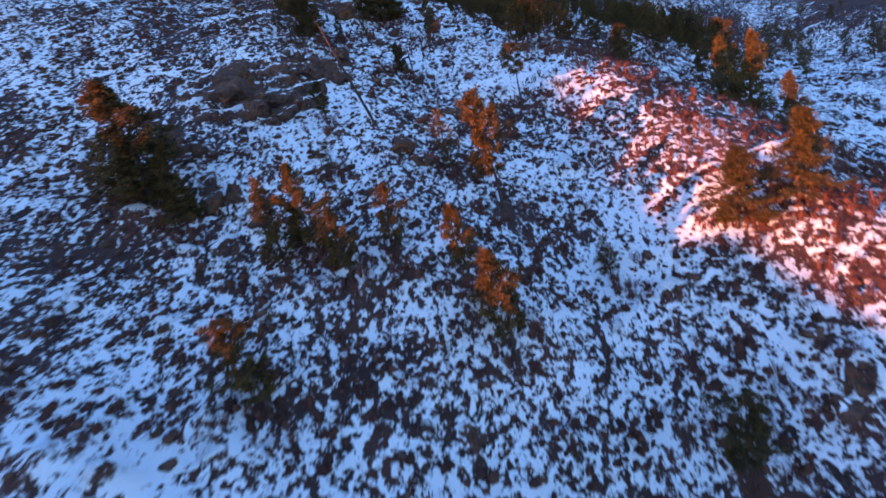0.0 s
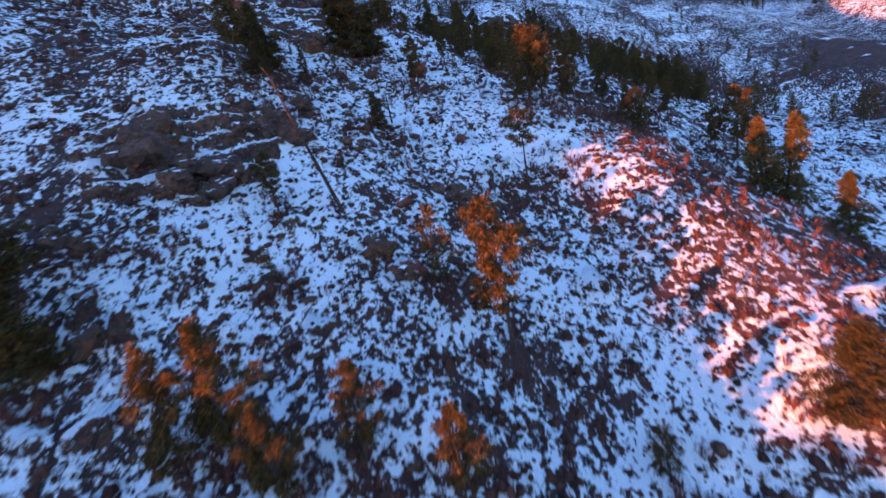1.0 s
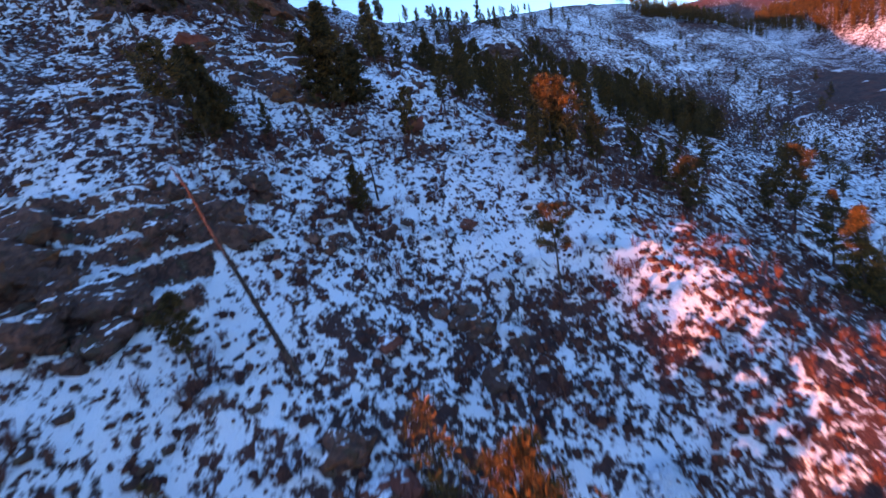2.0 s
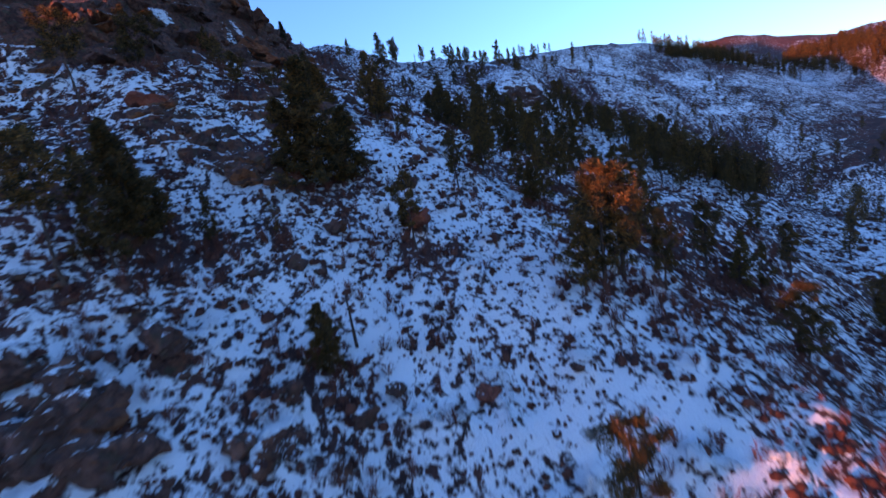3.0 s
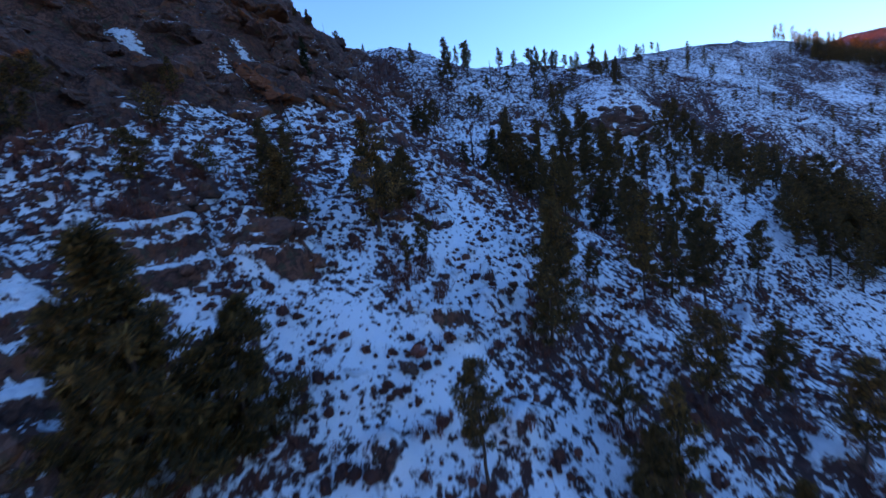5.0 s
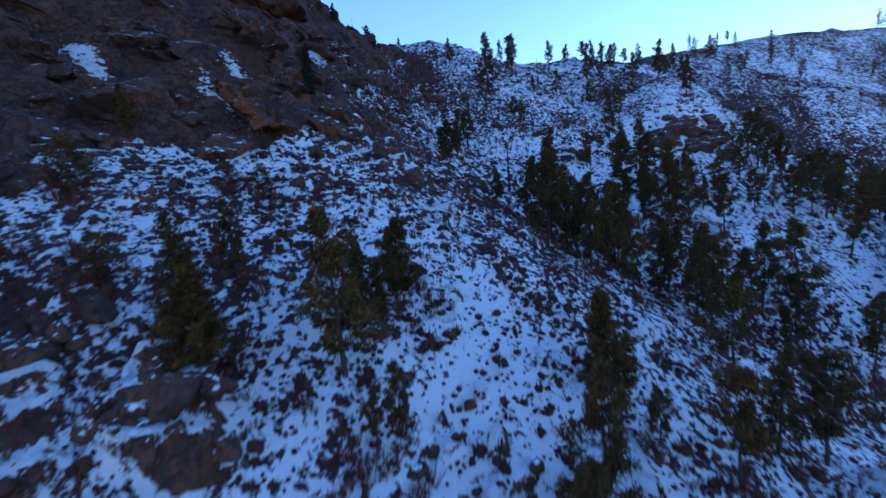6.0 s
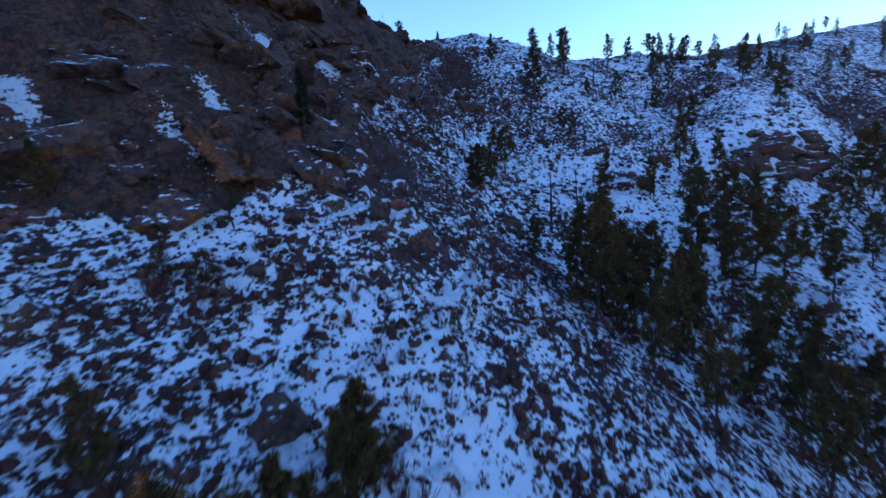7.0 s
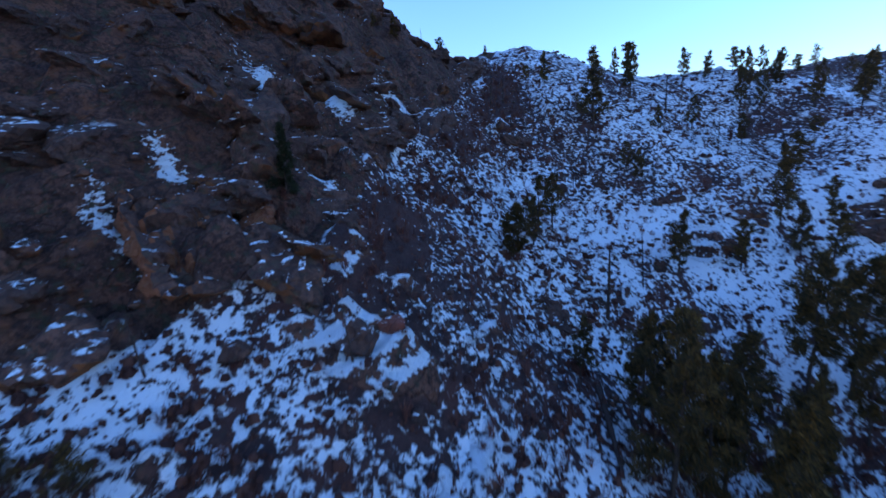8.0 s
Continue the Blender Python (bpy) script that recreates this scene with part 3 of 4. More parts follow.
pine(-12.8, 79.6, 4.1)
dense_pine(-6.4, 68.8, 6.0)
dense_pine(-4.3, 69.2, 9.3)
dense_pine(-2.6, 70.9, 5.9)
pine(-0.7, 84.7, 7.6)
sapling(-6.6, 62.4, 2.0)
bushy_pine(13.1, 61.3, 7.8)
bushy_pine(11.5, 60.1, 4.8)
pine(15.0, 62.6, 7.3)
pine(17.4, 61.9, 5.2)
pine(24.2, 68.4, 6.2)
pine(28.8, 68.5, 4.6)
pine(35.2, 73.2, 5.1)
bushy_pine(23.0, 57.7, 4.8)
pine(8.9, 139.5, 6.5)
dense_pine(1.2, 66.0, 2.0)
pine(-7.4, 87.1, 4.1)
dense_pine(-0.6, 88.6, 4.1)
pine(1.5, 82.6, 2.2)
pine(0.0, 90.5, 4.6)
pine(-6.8, 83.1, 5.7)
pine(2.2, 83.5, 3.4)
pine(33.7, 120.5, 10.5)
leaning_snag(-6.0, 105.8, 3.9, 8, 0.8)
pine(-4.7, 136.5, 5.6)
pine(-3.6, 138.2, 6.0)
pine(4.3, 152.3, 4.5)
pine(-2.5, 160.9, 10.9)
pine(0.8, 184.9, 6.6)
pine(-1.8, 183.9, 5.0)
pine(9.9, 190.2, 6.1)
pine(14.4, 193.7, 4.9)
pine(18.2, 194.1, 5.1)
pine(20.4, 188.7, 6.9)
pine(26.9, 200.4, 5.0)
pine(28.3, 181.9, 6.2)
pine(32.4, 176.1, 8.0)
pine(43.0, 208.3, 7.5)
pine(35.2, 166.0, 7.4)
pine(55.8, 220.2, 7.0)
pine(68.2, 243.1, 4.1)
pine(60.6, 210.7, 5.8)
pine(21.7, 158.5, 6.6)
pine(18.9, 149.9, 9.5, 0.7)
pine(24.3, 154.2, 4.4)
pine(-27.0, 161.2, 3.4)
pine(-26.9, 182.5, 3.8)
pine(-28.4, 149.0, 3.5)
pine(-29.4, 145.4, 2.3)
snag(-28.1, 157.0, 4.6)
plant("shaded_fir", -15.5, 112.2, 4.5)
pine(14.5, 142.3, 5.3)
snag(5.7, 136.1, 5.7)
snag(-2.6, 147.1, 3.5)
snag(13.8, 163.1, 5.4)
snag(-17.6, 159.0, 4.3)
snag(-15.7, 159.0, 4.2)
snag(-6.1, 144.1, 3.4)
snag(2.7, 117.3, 3.2)
snag(3.1, 129.8, 6.8)
scrub_pine(-11.6, 96.4, 1.9)
scrub_pine(-13.3, 95.2, 1.8)
dense_pine(-0.1, 91.9, 4.3)
pine(2.4, 120.6, 4.4)
dense_pine(-19.9, 31.3, 5.0)
scrub_pine(-24.8, 33.6, 4.1)
dense_pine(-5.0, 128.4, 4.8)
pine(-4.4, 133.3, 4.9)
dense_pine(-5.7, 82.0, 4.8)
scrub_pine(-11.1, 83.5, 2.1)
pine(18.1, 131.6, 11.0)
pine(20.8, 131.8, 11.5)
pine(23.6, 131.6, 8.0)
pine(26.0, 130.8, 8.3)
pine(26.4, 138.3, 6.5)
pine(16.0, 122.3, 9.2)
pine(14.5, 117.4, 10.0)
pine(8.1, 114.6, 10.6)
pine(20.4, 100.2, 7.6)
pine(21.2, 107.2, 8.8)
pine(45.8, 134.0, 9.5)
pine(46.6, 145.0, 8.0)
pine(38.2, 115.8, 9.0)
pine(30.0, 119.5, 10.0)
pine(13.4, 89.6, 3.2)
pine(10.2, 84.0, 7.5)
pine(19.9, 92.6, 6.4)
pine(13.6, 74.3, 5.4)
pine(1.6, 177.0, 8.4, 0.7)
pine(18.4, 182.2, 7.4, 0.8)
pine(21.3, 182.8, 8.2, 0.7)
pine(37.5, 66.8, 5.6)
pine(40.1, 66.6, 8.8)
pine(30.0, 130.3, 7.6)
pine(20.9, 128.1, 7.8)
pine(26.5, 143.6, 6.3)
pine(22.3, 139.7, 6.7)
pine(29.2, 143.9, 6.3)
pine(38.1, 148.4, 7.0)
pine(20.2, 146.8, 6.0)
pine(37.0, 139.5, 6.2)
fir(30.6, 50.4, 7.4, 0.95)
fir(33.3, 50.6, 8.8, 0.9)
pine(38.0, 60.0, 7.0)
fir(32.7, 44.1, 6.0)
fir(27.3, 69.0, 4.6)
pine(35.2, 77.6, 4.6)
pine(-22.6, 82.1, 6.8)
scrub_pine(-17.0, 87.2, 3.0)
leaning_snag(-1.9, 56.4, 5.6, 2, 1.25)
dense_pine(-2.9, 54.8, 3.4)
dense_pine(-12.5, 59.0, 6.4)
snag(-6.9, 62.2, 2.6)
pine(9.5, 81.3, 6.2)
pine(16.9, 89.3, 6.2)
pine(12.1, 77.2, 4.3)
pine(16.8, 79.8, 5.6)
pine(21.5, 81.8, 5.3)
pine(23.0, 78.0, 5.5)
pine(22.3, 73.5, 6.4)
pine(5.9, 72.0, 5.0)
pine(22.9, 93.9, 6.8)
pine(31.4, 115.0, 8.8)
pine(15.2, 106.9, 7.0)
pine(21.8, 112.8, 9.0)
pine(8.6, 120.2, 9.8)
pine(11.2, 118.9, 8.5)
pine(20.5, 118.4, 10.0)
pine(12.0, 111.1, 6.8)
pine(27.1, 116.6, 8.6)
pine(19.1, 116.5, 7.7)
pine(6.4, 119.5, 7.9)
pine(10.2, 117.1, 9.6)
pine(13.1, 124.9, 8.4)
pine(17.4, 126.1, 6.9)
pine(24.6, 120.5, 8.0)
pine(15.6, 121.5, 8.5)
dense_pine(12.1, 73.6, 3.8)
dense_pine(17.2, 73.1, 3.8)
dense_pine(11.4, 92.0, 5.8)
leaning_snag(-13.0, 100.2, 5.6, 14, 0.85)



def fallen_log(x0, y0, x1, y1, thick):
    """A dead trunk lying on the snow, with a few broken stubs."""
    a, b = Vector((x0, y0, height(x0, y0) + 0.8 * thick)), Vector((x1, y1, height(x1, y1) + 0.5 * thick))
    ob = thing("fallen_log", Matrix.Translation(a), "dark dead tree trunk fallen across the snow", "log", "fallen trunks")
    v, f = [], []
    d = b - a
    side = d.cross(Vector((0, 0, 1))).normalized()
    rings = 7
    for i in range(rings):
        k = i / (rings - 1)
        p = d * k + Vector((0, 0, 0.12 * math.sin(3.1 * k)))
        r = thick * (1 - 0.65 * k) * placer.uniform(0.9, 1.1)
        for c in range(7):
            w = 2 * math.pi * c / 7
            v.append(tuple(p + side * r * math.cos(w) + Vector((0, 0, r * math.sin(w)))))
    for i in range(rings - 1):
        for c in range(7):
            n = (c + 1) % 7
            f.append((i * 7 + c, i * 7 + n, i * 7 + 7 + n, i * 7 + 7 + c))
    f += [tuple(range(6, -1, -1)), tuple(range(7 * rings - 7, 7 * rings))]
    for k in (0.3, 0.5, 0.62, 0.75, 0.9):
        root = d * k
        tip = root + side * placer.uniform(-0.7, 0.7) + Vector((0, 0, placer.uniform(0.3, 0.9)))
        tube(v, f, [root, (root + tip) / 2, tip], [thick * 0.3, thick * 0.2, thick * 0.06], 4)
    part("trunk", v, f, GREY_WOOD, ob, "bare charred trunk with broken stubs")
    return ob


fallen_log(12.5, 131.9, 16.2, 130.0, 0.22)
fallen_log(3.6, 119.5, 5.8, 112.3, 0.24)
for sx, sy, sh in ((-12.7, 153.4, 3.5), (-16.9, 156.7, 3.5), (-9.3, 147.0, 3.2), (-3.2, 148.5, 3.5)):
    snag(sx, sy, sh)


def grove(x, y, rx, ry, turn, count, low, high, kinds=("pine", "pine", "dense_pine"), gap=1.6):
    """A stand of trees scattered over an oval of the plan."""
    stood, r = [], radians(turn)
    for _ in range(count * 6):
        a, k = placer.uniform(0, 6.2832), math.sqrt(placer.random())
        u, v = rx * k * math.cos(a), ry * k * math.sin(a)
        p = (x + u * math.cos(r) - v * math.sin(r), y + u * math.sin(r) + v * math.cos(r))
        if len(stood) < count and all(math.dist(p, q) > gap for q in stood):
            stood.append(p)
            plant(placer.choice(kinds), *p, placer.uniform(low, high), placer.uniform(0.8, 1.05), True)


grove(25, 140, 9, 7, 30, 4, 5, 8, ("pine", "sparse_pine"), gap=2.5)
grove(60, 128, 16, 11, 40, 26, 6, 10, ("pine", "bushy_pine", "far_pine"), gap=2.8)
grove(74, 142, 24, 13, 55, 44, 6, 11, ("far_pine", "pine"), gap=3.1)
grove(55, 155, 22, 12, 30, 38, 5, 9, ("pine", "far_pine"))
grove(85, 110, 26, 22, 40, 14, 5, 9, ("far_pine",), gap=6)
grove(110, 165, 34, 22, 20, 16, 4, 7, ("far_pine",), gap=7)
grove(60, 222, 30, 14, 25, 14, 4, 7, ("far_pine",), gap=5)
grove(25, 196, 22, 8, 10, 8, 4, 7, gap=4)
grove(95, 200, 34, 24, 30, 20, 3, 5, ("far_pine",), gap=6)
grove(10, 165, 24, 12, 0, 10, 3, 6, ("pine", "snag", "sparse_pine"), gap=4)


build_ground()


# ---- rocks ----
def rock_mesh(name, seed, cuts, finer, material=None):
    """A block of rock: a ball cut flat by random planes, then roughened."""
    rng = random.Random(seed)
    planes = []
    for _ in range(cuts):
        planes.append((Vector((rng.gauss(0, 1), rng.gauss(0, 1), rng.gauss(0, 1))).normalized(), rng.uniform(0.5, 0.95)))
    bm = bmesh.new()
    bmesh.ops.create_icosphere(bm, subdivisions=finer, radius=1)
    for v in bm.verts:
        d = v.co.normalized()
        r = min([1.25] + [k / max(d.dot(n), 0.05) for n, k in planes])
        r *= 1 + 0.14 * noise.noise(d * 2.3 + Vector((seed, 0, 0))) + 0.05 * noise.noise(d * 6.1 + Vector((0, seed, 0)))
        # joints split the block into pieces that stand out unevenly
        near, cell = noise.voronoi(Vector((d.x * 1.5, d.y * 1.1, d.z * 1.8)) * r + Vector((seed, seed, 0)))
        r *= 1 + 0.16 * (noise.cell(cell[0] * 5.3) - 0.5) - 0.10 * max(0.0, 1 - (near[1] - near[0]) / 0.10)
        v.co = d * r
    me = bpy.data.meshes.new(name)
    bm.to_mesh(me)
    bm.free()
    me.materials.append(material or ROCK)
    return me


BOULDERS = [rock_mesh("boulder", 100 + i, 9, 3) for i in range(6)]
BLOCKS = [rock_mesh("rock_block", 200 + i, 11, 4) for i in range(8)]
RED_BOULDERS = [rock_mesh("boulder", 120 + i, 9, 3, RED_ROCK) for i in range(2)]
SMALL_BLOCKS = [rock_mesh("rock_block", 300 + i, 10, 3) for i in range(8)]
picker = random.Random(8)


def boulder(x, y, wide):
    """A single boulder, or, where it is wide, an outcrop of several blocks that follow the slope."""
    spin = pose(0, 0, 0, picker.uniform(-20, 20), picker.uniform(-20, 20), picker.uniform(0, 360))
    if wide <= 2.6:
        ob = new("boulder", picker.choice(BOULDERS if picker.random() < 0.8 else RED_BOULDERS))
        s = wide * 0.5
        ob.matrix_world = Matrix.Translation((x, y, height(x, y) + s * 0.05)) @ spin @ Matrix.Diagonal((s * 1.05, s * picker.uniform(0.8, 1.1), s * picker.uniform(0.6, 0.85), 1))
        return tagged(ob, "brown granite boulder sunk in snowy ground", "boulder", "boulders on the slope")
    ob = thing("rock_outcrop", Matrix.Translation((x, y, height(x, y))), "brown granite outcrop of cracked blocks with snow on ledges", "rock outcrop", "outcrops on the slope")
    for i in range(8):
        s = wide * (0.27 if i == 0 else picker.uniform(0.10, 0.22))
        u, v = (0, 0) if i == 0 else (picker.uniform(-0.42, 0.42) * wide, picker.uniform(-0.3, 0.3) * wide)
        b = new("rock_block", picker.choice(SMALL_BLOCKS))
        b.parent = ob
        b.matrix_local = Matrix.Translation((u, v, height(x + u, y + v) - height(x, y) - 0.05 * s)) @ pose(0, 0, 0, picker.uniform(-15, 25), picker.uniform(-5, 30), picker.uniform(-40, 40)) @ Matrix.Diagonal((s * 1.2, s * picker.uniform(0.8, 1.1), s * picker.uniform(0.7, 1.0), 1))
    return ob


boulder(-19.0, 45.0, 7.5)
boulder(-14.4, 44.0, 5.0)
boulder(-11.5, 49.6, 3.6)
boulder(-13.4, 48.0, 3.0)
boulder(-16.2, 42.4, 4.0)
boulder(-20.5, 37.6, 3.4)
boulder(-18.4, 33.2, 2.6)
boulder(1.8, 46.8, 3.7)
boulder(-4.1, 39.1, 2.2)
boulder(-2.5, 38.0, 2.2)
boulder(3.0, 43.7, 2.0)
boulder(-1.9, 44.8, 1.8)
boulder(-4.1, 39.2, 2.2)
boulder(-2.6, 37.8, 2.1)
boulder(-17.5, 72.6, 4.0)
boulder(-9.9, 68.0, 5.1)
boulder(-3.4, 64.3, 2.0)
boulder(-13.0, 58.8, 2.3)
boulder(-7.0, 67.1, 1.8)
boulder(2.0, 64.9, 2.2)
boulder(-9.0, 53.1, 2.4)
boulder(-11.2, 49.8, 5.9)
boulder(-13.3, 50.9, 3.7)
boulder(-1.6, 52.8, 1.6)
boulder(4.4, 54.8, 1.6)
boulder(3.0, 57.4, 0.6)
boulder(-5.8, 50.8, 1.6)
boulder(-0.1, 54.6, 1.2)
boulder(-9.1, 67.4, 4.0)
boulder(-17.0, 72.4, 3.2)
boulder(-6.6, 67.6, 1.6)
boulder(1.2, 64.7, 1.15)
boulder(-3.2, 64.6, 1.15)
boulder(-5.2, 60.3, 1.3)
boulder(2.6, 76.7, 1.2)
boulder(-5.4, 80.1, 3.8)
boulder(-9.5, 67.4, 4.1)
boulder(-6.2, 68.1, 1.9)
boulder(2.4, 75.8, 1.2)
boulder(-0.5, 69.6, 0.8)
boulder(-8.4, 87.6, 1.9)
boulder(-7.3, 87.9, 1.3)
boulder(-6.1, 80.3, 3.2)
boulder(-5.5, 81.5, 2.5)
boulder(-6.6, 79.1, 2.9)
boulder(-4.0, 91.9, 2.1)
boulder(-3.1, 79.8, 1.1)
boulder(-10.0, 81.8, 1.9)
boulder(-10.9, 79.7, 3.7)
boulder(1.0, 98.3, 0.9)
boulder(5.0, 97.8, 0.9)
boulder(-0.2, 87.8, 1.8)
boulder(-8.1, 87.6, 1.9)
boulder(5.1, 97.8, 0.8)
boulder(-4.4, 94.5, 1.0)
boulder(-3.7, 91.3, 1.6)
boulder(-19.0, 99.1, 4.4)
boulder(-3.0, 106.4, 1.0)
boulder(-10.7, 103.0, 1.4)
boulder(-4.1, 106.2, 0.9)
boulder(30.7, 156.9, 7.9)
boulder(35.6, 155.6, 7.9)
boulder(35.6, 157.4, 9.1)
boulder(28.0, 154.4, 6.9)
boulder(33.0, 158.5, 6.5)
boulder(38.5, 160.5, 6.0)
boulder(15.6, 150.6, 3.9)
boulder(-5.9, 108.9, 1.6)
boulder(-0.3, 150.5, 3.2)
boulder(-12.4, 151.1, 5.0)
boulder(7.6, 150.0, 3.5)
boulder(13.7, 144.6, 3.6)
boulder(-0.7, 125.1, 3.5)
boulder(-6.5, 107.0, 2.2)
boulder(-13.4, 69.7, 2.7)
boulder(-10.1, 67.3, 2.4)
boulder(-18.0, 73.6, 2.6)
boulder(11.3, 29.2, 1.1)
boulder(13.2, 26.9, 1.3)
boulder(16.3, 21.5, 1.6)
boulder(15.7, 18.7, 1.8)
boulder(19.0, 21.7, 1.5)


def build_cliff():
    cliff = thing("cliff", Matrix.Translation((-22, 115, height(-22, 115))), "dark reddish-brown granite crag with broken ledges and streaks of snow", "cliff")
    stood = 0
    while stood < 270:
        x, y = picker.uniform(-42, -8), picker.uniform(78, 172)
        if float(cliff_mask(np.array([x]), np.array([y]))[0]) < 0.5 or (y > 140 and picker.random() < 0.5) or math.dist((x, y), (-15.0, 111.5)) < 2.6 or math.dist((x, y), (-16.8, 104.0)) < 5.0:
            continue
        s = picker.choice((0.7, 0.9, 1.1, 1.3, 1.8, 2.4, 3.2)) * picker.uniform(0.8, 1.2)
        ob = new("rock_block", picker.choice(BLOCKS))
        z = height(x, y) - 0.42 * s
        ob.matrix_world = Matrix.Translation((x, y, z)) @ pose(0, 0, 0, picker.gauss(0, 14), picker.gauss(28, 12), picker.gauss(0, 30)) @ Matrix.Diagonal((s, s * picker.uniform(0.9, 1.6), s * picker.uniform(0.55, 0.9), 1))
        ob.parent = cliff
        ob.matrix_parent_inverse = cliff.matrix_world.inverted()
        stood += 1
    # the jutting blocks with ochre undersides above the foot of the crag
    stained, red = rock_mesh("rock_block", 401, 12, 4, OCHRE_ROCK), rock_mesh("rock_block", 402, 12, 4, RED_ROCK)
    for x, y, up, sx, sy, sz, rx, ry, rz, me in (
                                                 (-17.2, 99.0, -0.8, 2.6, 2.4, 2.0, 0, 25, 30, None), (-20.6, 93.5, 0.0, 1.7, 1.3, 0.8, 0, 20, 20, red), (-28, 129, 0.2, 3.4, 3.0, 1.6, 0, 35, 0, stained)):
        ob = new("rock_block", me or picker.choice(BLOCKS))
        ob.matrix_world = Matrix.Translation((x, y, height(x, y) + up)) @ pose(0, 0, 0, rx, ry, rz) @ Matrix.Diagonal((sx, sy, sz, 1))
        ob.parent = cliff
        ob.matrix_parent_inverse = cliff.matrix_world.inverted()
    for x, y, z, sx, sy, sz, ry, me in ((-15.9, 109.5, 57.2, 1.9, 1.5, 1.15, 10, None), (-14.9, 109.0, 55.3, 1.3, 0.9, 1.3, 30, stained), (-18.3, 109.0, 57.9, 1.5, 1.2, 0.8, 5, None)):
        ob = new("rock_block", me or BLOCKS[3])
        ob.matrix_world = Matrix.Translation((x, y, z)) @ pose(0, 0, 0, 0, ry, 25) @ Matrix.Diagonal((sx, sy, sz, 1))
        ob.parent = cliff
        ob.matrix_parent_inverse = cliff.matrix_world.inverted()
    # the tilted slab whose stained edge overhangs the foot of the crag
    overhang(cliff, [(-19.6, 103.8, 58.1), (-16.1, 108.3, 57.6), (-12.2, 106.1, 52.3), (-13.7, 102.2, 53.1)], Vector((-4.7, 1.1, -0.3)), 51)


def overhang(cliff, corners, depth, seed):
    """A thick slab of rock between four corners of its face, rough all over, ochre on the side that leans out."""
    bm = bmesh.new()
    front = [Vector(c) for c in corners]
    verts = [bm.verts.new(c) for c in front] + [bm.verts.new(c + depth) for c in front]
    for q in ((0, 3, 2, 1), (4, 5, 6, 7), (0, 1, 5, 4), (1, 2, 6, 5), (2, 3, 7, 6), (3, 0, 4, 7)):
        bm.faces.new([verts[i] for i in q])
    bmesh.ops.recalc_face_normals(bm, faces=bm.faces)
    bmesh.ops.subdivide_edges(bm, edges=bm.edges, cuts=22, use_grid_fill=True)
    bm.normal_update()
    for v in bm.verts:
        d = v.normal * (0.55 * noise.noise(v.co * 0.55 + Vector((seed, 0, 0))) + 0.25 * noise.noise(v.co * 1.7) + 0.1 * noise.noise(v.co * 4.3))
        near, cell = noise.voronoi(Vector((v.co.x * 0.5, v.co.y * 0.35, v.co.z * 0.6)) + Vector((seed, seed, 0)))
        v.co += d + v.normal * (0.55 * (noise.cell(cell[0] * 5.3) - 0.5) - 0.3 * max(0.0, 1 - (near[1] - near[0]) / 0.12))
    bm.normal_update()
    out = (front[3] - front[0]).cross(depth).normalized()
    if out.dot(front[0] - front[1]) < 0:
        out = -out
    for f in bm.faces:
        f.material_index = 1 if f.normal.dot(out) + 0.35 * noise.noise(f.calc_center_median() * 0.8) > 0.55 else 0
    me = bpy.data.meshes.new("rock_slab")
    bm.to_mesh(me)
    bm.free()
    me.materials.append(ROCK)
    me.materials.append(OCHRE_ROCK)
    ob = new("rock_slab", me)
    ob.parent = cliff
    ob.matrix_parent_inverse = cliff.matrix_world.inverted()
    return tagged(ob, "tilted slab with an ochre-stained overhanging edge")


build_cliff()


# ---- growth and stones past counting ----
def scatter(rng, count, x0, x1, y0, y1, keep):
    p = np.stack([rng.uniform(x0, x1, count), rng.uniform(y0, y1, count)], 1)
    return p[rng.uniform(0, 1, count) < keep(p[:, 0], p[:, 1])]


def strewn(name, p, size, shapes, material, label, category):
    """One mesh of many small growths: each takes one of the shapes, turned and scaled, on the ground at p."""
    rng = np.random.default_rng(len(p))
    z = ground(p[:, 0], p[:, 1])
    which = rng.integers(0, len(shapes), len(p))
    turn = rng.uniform(0, 2 * np.pi, len(p))
    V, F, base = [], [], 0
    for i, (sv, sf) in enumerate(shapes):
        m = which == i
        c, s = np.cos(turn[m])[:, None], np.sin(turn[m])[:, None]
        w = size[m][:, None]
        x, y = sv[None, :, 0] * w, sv[None, :, 1] * w
        v = np.stack([x * c - y * s + p[m, 0][:, None], x * s + y * c + p[m, 1][:, None], sv[None, :, 2] * w * rng.uniform(0.75, 1.25, (m.sum(), 1)) + z[m][:, None]], -1)
        V.append(v.reshape(-1, 3))
        F.append((sf[None] + (np.arange(m.sum()) * len(sv))[:, None, None] + base).reshape(-1, sf.shape[1]))
        base += m.sum() * len(sv)
    V, F = np.concatenate(V), np.concatenate(F)
    me = bpy.data.meshes.new(name)
    me.vertices.add(len(V))
    me.vertices.foreach_set("co", V.ravel())
    me.loops.add(F.size)
    me.loops.foreach_set("vertex_index", F.ravel())
    me.polygons.add(len(F))
    me.polygons.foreach_set("loop_start", np.arange(len(F)) * F.shape[1])
    me.materials.append(material)
    me.update()
    me.validate()
    return tagged(new(name, me), label, category, kind="stuff")


